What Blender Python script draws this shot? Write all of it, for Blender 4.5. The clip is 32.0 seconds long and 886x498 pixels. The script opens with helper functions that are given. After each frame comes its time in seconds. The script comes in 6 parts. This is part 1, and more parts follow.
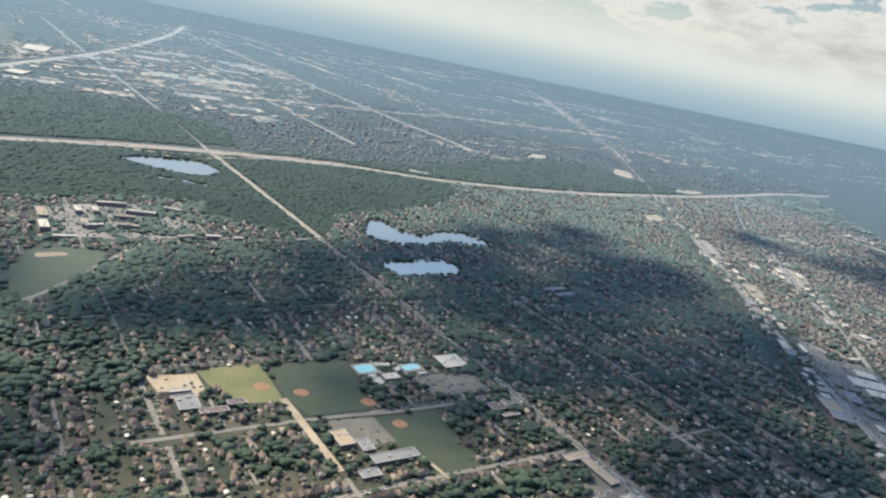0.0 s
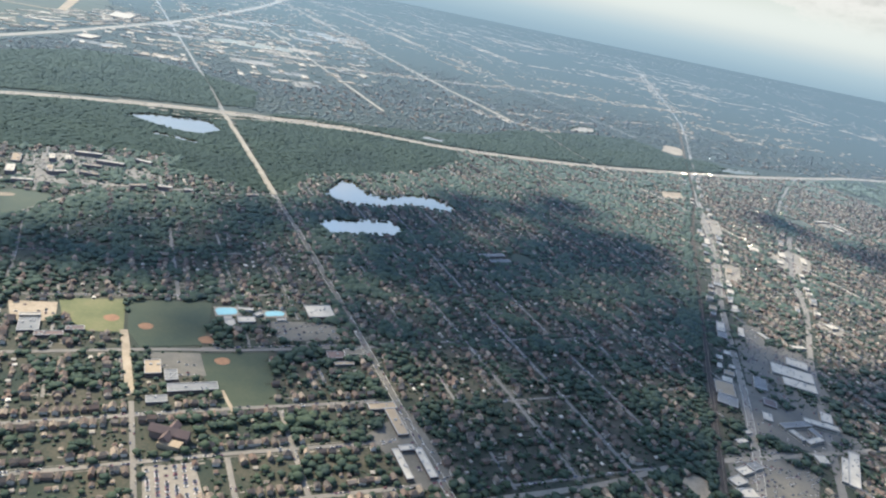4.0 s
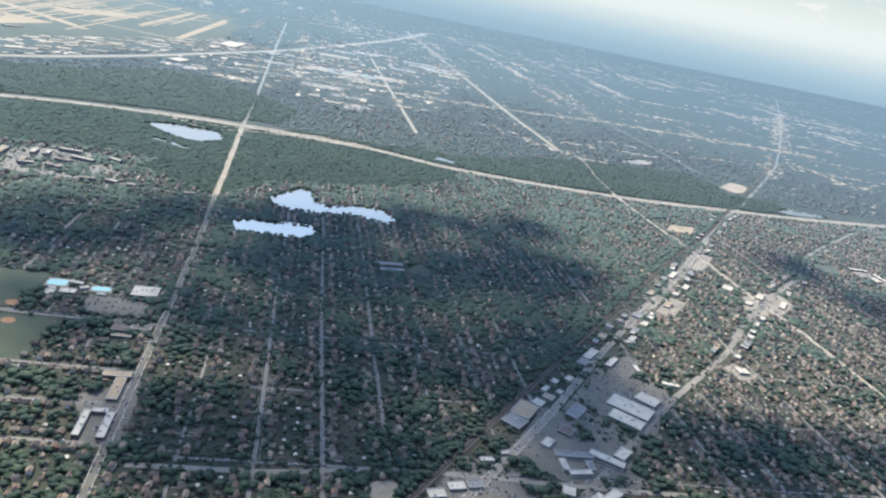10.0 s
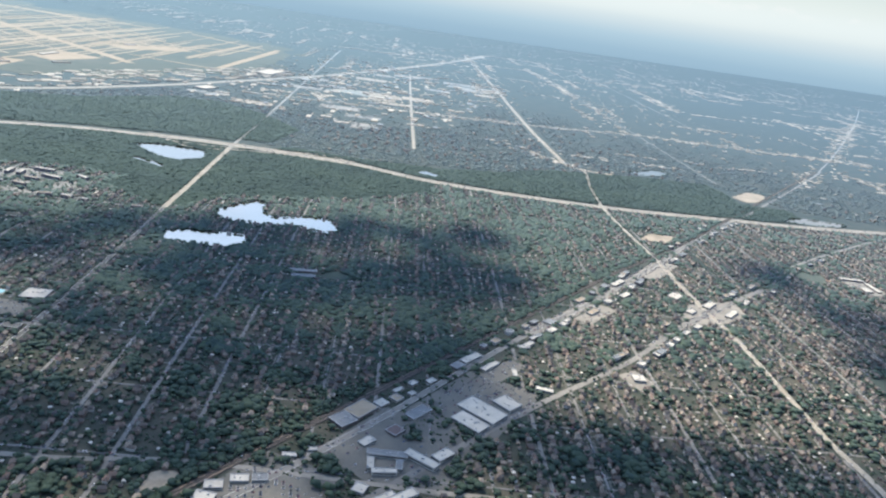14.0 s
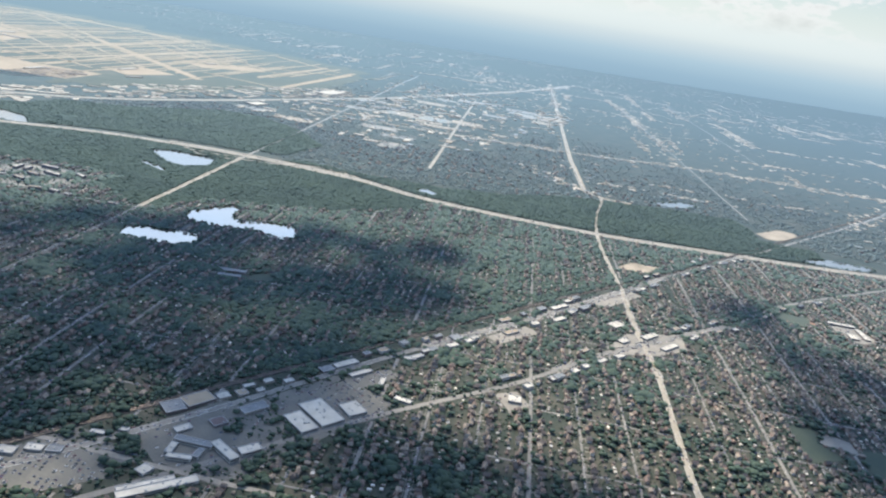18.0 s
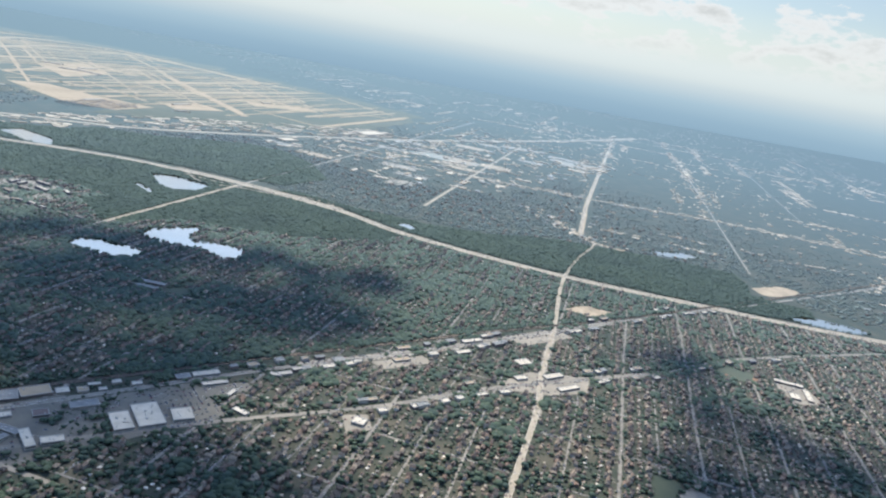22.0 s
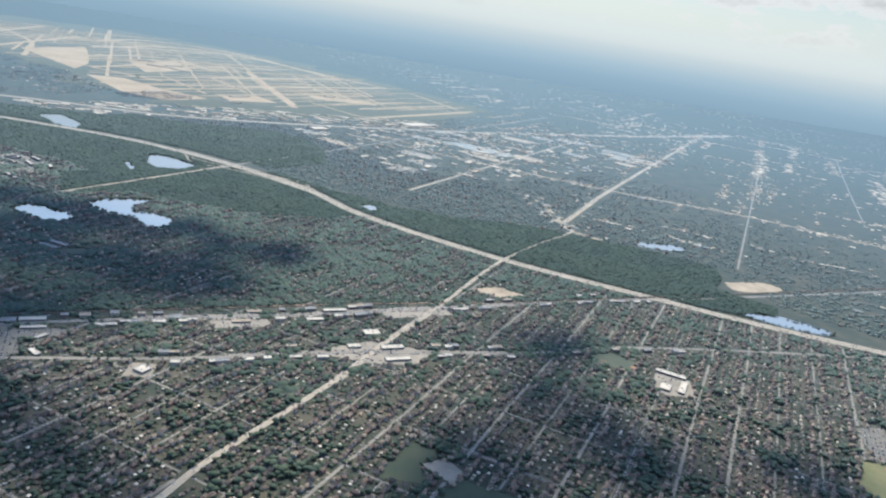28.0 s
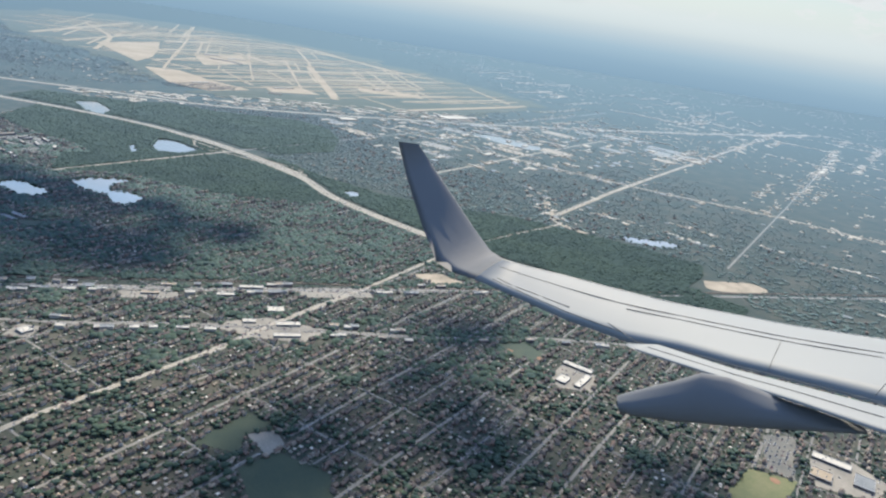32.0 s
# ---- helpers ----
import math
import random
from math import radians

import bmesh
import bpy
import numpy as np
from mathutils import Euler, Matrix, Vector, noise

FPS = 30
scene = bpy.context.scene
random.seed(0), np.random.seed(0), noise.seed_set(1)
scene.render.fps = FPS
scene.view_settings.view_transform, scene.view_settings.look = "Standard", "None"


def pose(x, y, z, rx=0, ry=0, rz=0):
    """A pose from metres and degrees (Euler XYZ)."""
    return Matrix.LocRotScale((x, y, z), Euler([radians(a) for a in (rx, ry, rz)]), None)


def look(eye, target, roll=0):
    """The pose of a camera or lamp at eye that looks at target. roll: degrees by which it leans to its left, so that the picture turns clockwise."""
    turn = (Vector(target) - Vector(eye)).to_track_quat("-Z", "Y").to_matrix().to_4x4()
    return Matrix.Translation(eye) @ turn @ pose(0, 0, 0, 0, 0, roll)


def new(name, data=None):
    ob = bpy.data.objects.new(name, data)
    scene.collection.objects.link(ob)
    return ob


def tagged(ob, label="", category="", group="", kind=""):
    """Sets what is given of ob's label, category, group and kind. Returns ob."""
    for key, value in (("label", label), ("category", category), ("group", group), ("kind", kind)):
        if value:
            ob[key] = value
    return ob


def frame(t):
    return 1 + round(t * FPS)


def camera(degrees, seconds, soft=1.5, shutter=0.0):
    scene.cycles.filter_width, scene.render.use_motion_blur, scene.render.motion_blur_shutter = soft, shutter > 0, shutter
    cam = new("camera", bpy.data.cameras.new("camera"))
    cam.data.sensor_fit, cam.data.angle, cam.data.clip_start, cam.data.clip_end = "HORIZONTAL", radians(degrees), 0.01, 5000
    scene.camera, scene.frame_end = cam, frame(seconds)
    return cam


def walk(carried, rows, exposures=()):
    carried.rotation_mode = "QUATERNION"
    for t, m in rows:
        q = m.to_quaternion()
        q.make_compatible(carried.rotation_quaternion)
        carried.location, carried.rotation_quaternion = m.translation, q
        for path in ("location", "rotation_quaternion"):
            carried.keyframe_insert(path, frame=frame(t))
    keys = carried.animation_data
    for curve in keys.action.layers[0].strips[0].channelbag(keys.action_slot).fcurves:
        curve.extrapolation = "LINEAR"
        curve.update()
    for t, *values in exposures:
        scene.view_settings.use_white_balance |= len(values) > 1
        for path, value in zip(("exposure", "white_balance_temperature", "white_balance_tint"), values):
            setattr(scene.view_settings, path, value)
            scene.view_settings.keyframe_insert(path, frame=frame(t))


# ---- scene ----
cam = camera(62.9, 32.0, soft=2.3)
PATH = [
    (0, (0.00, 5.64, 165.60), (8.19, 101.36, 137.86), 11.36),
    (0.5, (16.82, 3.58, 168.35), (23.35, 98.96, 139.03), 11.24),
    (1, (33.60, 1.98, 170.97), (38.41, 97.11, 140.52), 11.27),
    (1.5, (50.33, 0.85, 173.47), (53.29, 95.74, 142.06), 11.32),
    (2, (67.02, 0.17, 175.85), (68.11, 94.84, 143.65), 11.31),
    (2.5, (83.66, -0.07, 178.13), (82.76, 94.42, 145.39), 11.47),
    (3, (100.27, 0.13, 180.30), (97.33, 94.44, 147.19), 11.53),
    (3.5, (116.83, 0.75, 182.38), (111.95, 94.83, 148.83), 11.58),
    (5.5, (182.70, 7.34, 189.79), (169.99, 100.35, 155.32), 11.79),
    (6, (199.07, 9.97, 191.44), (184.36, 102.77, 157.22), 11.82),
    (6.5, (215.40, 12.98, 193.02), (198.84, 105.53, 158.96), 11.83),
    (7, (231.69, 16.36, 194.54), (213.21, 108.55, 160.47), 11.72),
    (7.5, (247.93, 20.11, 195.99), (227.67, 111.80, 161.61), 11.67),
    (8, (264.13, 24.21, 197.39), (242.05, 115.38, 162.74), 11.57),
    (8.5, (280.28, 28.67, 198.73), (256.40, 119.35, 164.01), 11.48),
    (9, (296.39, 33.47, 200.02), (270.72, 123.76, 165.53), 11.45),
    (9.5, (312.45, 38.61, 201.26), (285.01, 128.59, 167.34), 11.43),
    (10, (328.45, 44.09, 202.46), (299.20, 133.71, 169.12), 11.26),
    (10.5, (344.41, 49.89, 203.62), (313.47, 139.08, 170.63), 11.00),
    (11, (360.30, 56.01, 204.74), (327.74, 144.64, 171.79), 10.63),
    (11.5, (376.14, 62.45, 205.83), (342.16, 150.40, 172.51), 10.15),
    (12, (391.91, 69.20, 206.89), (356.57, 156.49, 173.24), 9.68),
    (12.5, (407.62, 76.26, 207.92), (370.98, 162.92, 174.05), 9.27),
    (13, (423.26, 83.62, 208.93), (385.18, 169.71, 175.19), 8.86),
    (13.5, (438.82, 91.28, 209.92), (399.15, 176.87, 176.74), 8.43),
    (14, (454.31, 99.23, 210.89), (412.81, 184.32, 178.65), 8.20),
    (14.5, (469.72, 107.47, 211.84), (426.23, 192.01, 180.81), 8.09),
    (16.5, (530.44, 143.25, 215.53), (479.66, 224.18, 186.00), 8.50),
    (17, (545.37, 152.88, 216.43), (493.37, 232.75, 186.17), 8.74),
    (17.5, (560.19, 162.78, 217.33), (506.91, 241.67, 186.70), 8.89),
    (18, (574.90, 172.94, 218.23), (520.25, 250.93, 187.71), 8.99),
    (18.5, (589.48, 183.36, 219.13), (533.42, 260.55, 189.11), 9.03),
    (19, (603.93, 194.05, 220.03), (546.37, 270.34, 190.59), 9.06),
    (19.5, (618.24, 205.00, 220.93), (559.32, 280.43, 191.98), 9.09),
    (20, (632.42, 216.20, 221.83), (572.21, 290.70, 193.12), 9.25),
    (20.5, (646.44, 227.65, 222.74), (584.92, 301.25, 194.48), 9.47),
    (21, (660.31, 239.36, 223.66), (597.38, 312.06, 196.19), 9.65),
    (21.5, (674.02, 251.32, 224.59), (609.62, 323.07, 198.04), 9.86),
    (22, (687.55, 263.53, 225.52), (621.89, 334.30, 199.45), 10.08),
    (22.5, (700.91, 275.99, 226.46), (634.25, 345.73, 200.14), 10.28),
    (23, (714.08, 288.70, 227.41), (646.66, 357.36, 200.22), 10.42),
    (23.5, (727.06, 301.65, 228.37), (658.97, 369.33, 200.38), 10.57),
    (24, (739.83, 314.86, 229.34), (670.89, 381.54, 201.07), 10.70),
    (24.5, (752.40, 328.31, 230.32), (682.36, 393.92, 202.21), 10.73),
    (26.5, (800.36, 384.59, 234.35), (726.25, 445.25, 205.57), 9.78),
    (27, (811.73, 399.29, 235.38), (736.69, 458.76, 206.52), 9.58),
    (27.5, (822.83, 414.23, 236.42), (746.88, 472.56, 207.65), 9.36),
    (28, (833.66, 429.42, 237.47), (756.78, 486.56, 208.75), 9.12),
    (28.5, (844.19, 444.87, 238.53), (766.41, 500.73, 209.75), 8.79),
    (29, (854.43, 460.57, 239.60), (775.72, 514.96, 210.50), 8.50),
    (29.5, (864.36, 476.53, 240.67), (784.81, 529.42, 211.11), 8.25),
    (30, (873.97, 492.75, 241.75), (793.68, 544.23, 211.70), 8.17),
    (30.5, (883.25, 509.22, 242.84), (802.21, 559.31, 212.46), 8.31),
    (31, (892.18, 525.96, 243.92), (810.41, 574.74, 213.36), 8.54),
    (31.5, (900.76, 542.97, 245.01), (818.29, 590.45, 214.30), 8.67),
    (32, (908.98, 560.24, 246.10), (825.76, 606.33, 215.27), 8.81),
]
walk(cam, [(t, look(eye, target, roll)) for t, eye, target, roll in PATH], exposures=[(0, 0.74, 7100, 10), (6, 0.92, 6850, 10), (13, 0.93, 6650, 10), (20, 0.81, 6600, 10), (32, 0.69, 6480, 10)])

# ---- sky and sun ----
SUN_AZ, SUN_EL = Vector((-0.84, 0.54)).normalized(), radians(46)
TAU = 0.165  # strength of the haze that surface() imitates with gloss


def link(tree, a, b):
    tree.links.new(a, b)


def ramp(tree, stops, fac=None, mode="LINEAR"):
    n = tree.nodes.new("ShaderNodeValToRGB")
    n.color_ramp.interpolation = mode
    while len(n.color_ramp.elements) < len(stops):
        n.color_ramp.elements.new(0.5)
    for e, (p, c) in zip(n.color_ramp.elements, stops):
        e.position, e.color = p, (*c, 1) if len(c) == 3 else c
    if fac is not None:
        link(tree, fac, n.inputs[0])
    return n.outputs[0]


def math_node(tree, op, a, b=None, clamp=False):
    n = tree.nodes.new("ShaderNodeMath")
    n.operation, n.use_clamp = op, clamp
    for i, v in enumerate((a, b)):
        if v is None:
            continue
        if isinstance(v, (int, float)):
            n.inputs[i].default_value = v
        else:
            link(tree, v, n.inputs[i])
    return n.outputs[0]


def mix_rgb(tree, fac, a, b, mode="MIX"):
    n = tree.nodes.new("ShaderNodeMix")
    n.data_type, n.blend_type = "RGBA", mode
    for i, v in ((0, fac), (6, a), (7, b)):
        if isinstance(v, (int, float)):
            n.inputs[i].default_value = v
        elif isinstance(v, tuple):
            n.inputs[i].default_value = (*v, 1)
        else:
            link(tree, v, n.inputs[i])
    return n.outputs[2]


def noise_fac(tree, vec, scale, detail=4.0, rough=0.55):
    n = tree.nodes.new("ShaderNodeTexNoise")
    n.inputs["Scale"].default_value, n.inputs["Detail"].default_value, n.inputs["Roughness"].default_value = scale, detail, rough
    if vec is not None:
        link(tree, vec, n.inputs["Vector"])
    return n.outputs["Fac"]


world = bpy.data.worlds.new("hazy_sky")
scene.world = world
world.use_nodes = True
wt = world.node_tree
wt.nodes.clear()
w_out, w_bg = wt.nodes.new("ShaderNodeOutputWorld"), wt.nodes.new("ShaderNodeBackground")
link(wt, w_bg.outputs[0], w_out.inputs[0])
w_sky = wt.nodes.new("ShaderNodeTexSky")
w_sky.sky_type, w_sky.sun_disc = "NISHITA", False
w_sky.sun_elevation, w_sky.sun_rotation = SUN_EL, math.atan2(SUN_AZ.x, SUN_AZ.y)
w_sky.air_density, w_sky.dust_density, w_sky.altitude = 1.2, 1.0, 300
w_tc, w_sep = wt.nodes.new("ShaderNodeTexCoord"), wt.nodes.new("ShaderNodeSeparateXYZ")
link(wt, w_tc.outputs["Generated"], w_sep.inputs[0])
w_z = w_sep.outputs[2]
# pale haze low over the horizon, clearer blue higher up
up = math_node(wt, "MULTIPLY", w_z, 2.0, True)
blue = mix_rgb(wt, 1.0, w_sky.outputs[0], ramp(wt, [(0.34, (0.053, 0.057, 0.063)), (0.9, (0.124, 0.137, 0.147))], up), "MULTIPLY")
pale = ramp(wt, [(0.0, (1, 1, 1)), (0.08, (0.9, 0.9, 0.9)), (0.14, (0.5, 0.5, 0.5)), (0.22, (0.12, 0.12, 0.12)), (0.6, (0.04, 0.04, 0.04))], up)
sky1 = mix_rgb(wt, pale, blue, (0.435, 0.49, 0.505))
# broken cumulus seen from below, flattened towards the horizon
comb = wt.nodes.new("ShaderNodeCombineXYZ")
link(wt, w_sep.outputs[0], comb.inputs[0])
link(wt, w_sep.outputs[1], comb.inputs[1])
link(wt, math_node(wt, "MULTIPLY", w_z, 2.6), comb.inputs[2])
puff = noise_fac(wt, comb.outputs[0], 17.0, 9.0, 0.62)
bank = noise_fac(wt, comb.outputs[0], 3.2, 2.0, 0.5)
east = math_node(wt, "MULTIPLY", math_node(wt, "ADD", w_sep.outputs[0], -0.25), 0.5)
east = math_node(wt, "MINIMUM", math_node(wt, "MAXIMUM", east, 0.0), 0.22)
cover = math_node(wt, "ADD", math_node(wt, "ADD", puff, east), math_node(wt, "MULTIPLY", math_node(wt, "SUBTRACT", bank, 0.5), 0.8))
cmask = ramp(wt, [(0.515, (0, 0, 0)), (0.575, (0.85, 0.85, 0.85)), (0.74, (1, 1, 1))], cover)
shade = ramp(wt, [(0.52, (0.51, 0.52, 0.53)), (0.61, (0.50, 0.51, 0.52)), (0.74, (0.40, 0.415, 0.42)), (0.88, (0.31, 0.325, 0.34))], cover)
lift = ramp(wt, [(0.06, (0, 0, 0)), (0.13, (0.8, 0.8, 0.8)), (0.3, (1, 1, 1)), (0.42, (0.3, 0.3, 0.3)), (0.6, (0.15, 0.15, 0.15))], up)
cm2 = mix_rgb(wt, 1.0, cmask, lift, "MULTIPLY")
sky2 = mix_rgb(wt, cm2, sky1, shade)
# haze colours painted below the horizon, in place of the far plain
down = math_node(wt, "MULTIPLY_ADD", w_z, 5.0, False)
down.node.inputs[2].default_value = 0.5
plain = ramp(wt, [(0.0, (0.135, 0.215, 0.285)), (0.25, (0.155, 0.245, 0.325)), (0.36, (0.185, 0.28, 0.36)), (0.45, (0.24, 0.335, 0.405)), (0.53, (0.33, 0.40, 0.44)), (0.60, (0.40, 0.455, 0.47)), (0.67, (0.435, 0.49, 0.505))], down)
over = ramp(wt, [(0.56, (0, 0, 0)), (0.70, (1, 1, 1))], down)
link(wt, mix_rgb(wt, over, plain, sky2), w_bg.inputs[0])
w_bg.inputs[1].default_value = 1.0

sun = new("sun", bpy.data.lights.new("sun", "SUN"))
sun.data.energy, sun.data.angle, sun.data.color = 4.5, radians(1.5), (1.0, 0.84, 0.60)
sun_way = Vector((SUN_AZ.x * math.cos(SUN_EL), SUN_AZ.y * math.cos(SUN_EL), math.sin(SUN_EL)))
sun.matrix_world = look(sun_way * 900, (0, 0, 0))

# ---- materials ----


def surface(name, colours, scale=0.2, fine=3.0, random_from="", haze_tint=(0.31, 0.41, 0.52), rough=0.9, haze=1.0, bump=0.0, own=0.85, broad=0.5, thin=0.0):
    """A matt outdoor surface: two scales of noise over a range of colours, and a tinted gloss at grazing view that
    imitates haze.
    """
    m = bpy.data.materials.new(name)
    m.use_nodes = True
    t = m.node_tree
    t.nodes.clear()
    out = t.nodes.new("ShaderNodeOutputMaterial")
    geo = t.nodes.new("ShaderNodeNewGeometry")
    pos = geo.outputs["Position"]
    if random_from == "island":
        base = geo.outputs["Random Per Island"]
    elif random_from == "object":
        base = t.nodes.new("ShaderNodeObjectInfo").outputs["Random"]
    else:
        base = None
    n1, n2 = noise_fac(t, pos, scale), noise_fac(t, pos, fine, 3.0)
    mix = math_node(t, "MULTIPLY_ADD", n2, 0.5)
    mix.node.inputs[2].default_value = -0.25
    f = math_node(t, "ADD", n1, mix)
    if base is not None:
        f = math_node(t, "ADD", math_node(t, "MULTIPLY", base, own), math_node(t, "MULTIPLY_ADD", math_node(t, "SUBTRACT", f, 0.5), broad))
        f.node.inputs[1].links[0].from_node.inputs[2].default_value = (0.85 - own) / 2
    else:
        f = math_node(t, "MULTIPLY_ADD", f, 1.8)
        f.node.inputs[2].default_value = -0.4
    k = len(colours) - 1
    col = ramp(t, [(i / max(k, 1), c) for i, c in enumerate(colours)], f)
    dif = t.nodes.new("ShaderNodeBsdfDiffuse")
    link(t, col, dif.inputs[0])
    if bump:
        b = t.nodes.new("ShaderNodeBump")
        b.inputs["Strength"].default_value, b.inputs["Distance"].default_value = bump, 0.3
        link(t, n2, b.inputs["Height"])
        link(t, b.outputs[0], dif.inputs["Normal"])
    # imitated haze: weighted by the view's angle to straight up, not by distance
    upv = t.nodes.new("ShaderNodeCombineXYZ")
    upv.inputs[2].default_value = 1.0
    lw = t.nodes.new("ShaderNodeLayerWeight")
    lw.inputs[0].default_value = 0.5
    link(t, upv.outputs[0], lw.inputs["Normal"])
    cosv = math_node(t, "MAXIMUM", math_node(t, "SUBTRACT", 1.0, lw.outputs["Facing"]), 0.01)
    # grazing views get more of it, and an even veil lies over everything
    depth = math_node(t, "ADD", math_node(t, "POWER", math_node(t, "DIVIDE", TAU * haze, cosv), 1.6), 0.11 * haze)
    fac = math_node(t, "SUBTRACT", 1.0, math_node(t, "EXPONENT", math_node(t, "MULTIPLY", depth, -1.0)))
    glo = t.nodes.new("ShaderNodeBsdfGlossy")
    glo.inputs["Color"].default_value, glo.inputs["Roughness"].default_value = (*haze_tint, 1), rough
    body = dif.outputs[0]
    if thin:  # light that shines through leaves
        tra, lit = t.nodes.new("ShaderNodeBsdfTranslucent"), t.nodes.new("ShaderNodeMixShader")
        link(t, mix_rgb(t, 1.0, col, (1.5, 1.6, 0.9), "MULTIPLY"), tra.inputs[0])
        lit.inputs[0].default_value = thin
        link(t, body, lit.inputs[1]), link(t, tra.outputs[0], lit.inputs[2])
        body = lit.outputs[0]
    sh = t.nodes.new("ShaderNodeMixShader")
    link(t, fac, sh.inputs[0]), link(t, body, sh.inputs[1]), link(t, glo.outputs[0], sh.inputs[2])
    link(t, sh.outputs[0], out.inputs[0])
    return m


def principled(name, colour, rough, metal=0.0, colour2=None, scale=2.0, bump=0.0, gloss=0.5):
    m = bpy.data.materials.new(name)
    m.use_nodes = True
    t = m.node_tree
    p = t.nodes["Principled BSDF"]
    tc = t.nodes.new("ShaderNodeTexCoord")
    n = noise_fac(t, tc.outputs["Object"], scale, 5.0)
    if colour2:
        link(t, mix_rgb(t, n, colour, colour2), p.inputs["Base Color"])
    else:
        p.inputs["Base Color"].default_value = (*colour, 1)
    p.inputs["Roughness"].default_value, p.inputs["Metallic"].default_value = rough, metal
    p.inputs["Specular IOR Level"].default_value = gloss
    if bump:
        b = t.nodes.new("ShaderNodeBump")
        b.inputs["Strength"].default_value, b.inputs["Distance"].default_value = bump, 0.1
        link(t, n, b.inputs["Height"])
        link(t, b.outputs[0], p.inputs["Normal"])
    return m


# haze amount and tint are put into each material, there is no hazy air
M_GROUND = surface("grass_and_scrub", [(0.022, 0.032, 0.021), (0.038, 0.046, 0.028), (0.058, 0.058, 0.036), (0.10, 0.088, 0.060), (0.115, 0.10, 0.072)], 0.03, 0.9, haze=0.95, haze_tint=(0.125, 0.20, 0.27))
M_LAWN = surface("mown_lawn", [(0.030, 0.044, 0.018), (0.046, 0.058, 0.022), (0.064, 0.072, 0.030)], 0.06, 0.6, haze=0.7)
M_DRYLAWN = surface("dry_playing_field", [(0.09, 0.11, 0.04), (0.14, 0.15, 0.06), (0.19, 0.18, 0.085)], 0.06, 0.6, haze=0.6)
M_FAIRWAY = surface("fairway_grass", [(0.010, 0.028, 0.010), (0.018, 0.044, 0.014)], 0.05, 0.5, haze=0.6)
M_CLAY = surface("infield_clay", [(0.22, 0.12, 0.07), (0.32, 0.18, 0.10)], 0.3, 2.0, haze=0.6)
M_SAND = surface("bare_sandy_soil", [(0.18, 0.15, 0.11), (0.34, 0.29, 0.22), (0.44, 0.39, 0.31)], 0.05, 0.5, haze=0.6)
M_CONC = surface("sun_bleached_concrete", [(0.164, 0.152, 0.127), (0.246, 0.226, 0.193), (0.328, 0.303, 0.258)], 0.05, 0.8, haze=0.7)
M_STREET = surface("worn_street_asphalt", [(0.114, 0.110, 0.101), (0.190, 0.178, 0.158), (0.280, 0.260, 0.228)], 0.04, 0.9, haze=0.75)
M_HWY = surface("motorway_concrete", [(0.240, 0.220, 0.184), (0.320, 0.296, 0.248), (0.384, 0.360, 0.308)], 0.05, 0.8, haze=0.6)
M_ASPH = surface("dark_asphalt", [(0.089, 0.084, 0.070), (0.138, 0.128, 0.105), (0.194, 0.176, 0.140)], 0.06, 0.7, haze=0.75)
M_BALLAST = surface("railway_ballast", [(0.045, 0.04, 0.036), (0.075, 0.065, 0.058)], 0.2, 3.0, haze=0.4)
M_STEEL = principled("worn_rail_steel", (0.25, 0.22, 0.2), 0.45, 0.8)
M_APRON = surface("airfield_concrete", [(0.242, 0.221, 0.191), (0.322, 0.291, 0.257), (0.393, 0.357, 0.318)], 0.01, 0.08, haze=0.42, haze_tint=(0.32, 0.37, 0.40))
M_INFIELD = surface("airfield_grass", [(0.037, 0.048, 0.032), (0.058, 0.067, 0.044), (0.088, 0.088, 0.063), (0.150, 0.137, 0.106)], 0.006, 0.03, haze=0.75, haze_tint=(0.16, 0.232, 0.29))
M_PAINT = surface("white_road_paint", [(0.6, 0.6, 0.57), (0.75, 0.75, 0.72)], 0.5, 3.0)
M_LEAF = surface("summer_leaves", [(0.022, 0.039, 0.018), (0.037, 0.061, 0.022), (0.056, 0.084, 0.026), (0.075, 0.105, 0.033), (0.106, 0.133, 0.045)], 0.05, 1.6, "island", haze=0.95, haze_tint=(0.25, 0.36, 0.42), bump=0.2, own=0.5, broad=0.9, thin=0.5)
M_LEAF_ONE = surface("summer_leaves_nearby", [(0.025, 0.044, 0.019), (0.045, 0.069, 0.025), (0.064, 0.094, 0.028), (0.096, 0.124, 0.041)], 0.05, 1.6, "object", haze=0.95, haze_tint=(0.25, 0.36, 0.42), bump=0.2, own=0.5, broad=0.9, thin=0.5)
M_FOREST = surface("forest_leaves", [(0.014, 0.027, 0.013), (0.022, 0.040, 0.017), (0.032, 0.054, 0.021), (0.049, 0.070, 0.029)], 0.012, 0.5, "island", haze=0.75, haze_tint=(0.172, 0.258, 0.318), bump=0.15, own=0.3, broad=1.6, thin=0.4)
# leaf copy for far trees, made paler and bluer to imitate haze
M_FARLEAF = surface("far_leaves_hazed", [(0.042, 0.075, 0.037), (0.058, 0.100, 0.044), (0.094, 0.137, 0.058)], 0.02, 1.2, "island", haze=1.0, haze_tint=(0.275, 0.365, 0.475))
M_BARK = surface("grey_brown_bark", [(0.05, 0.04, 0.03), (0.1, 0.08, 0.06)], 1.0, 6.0)
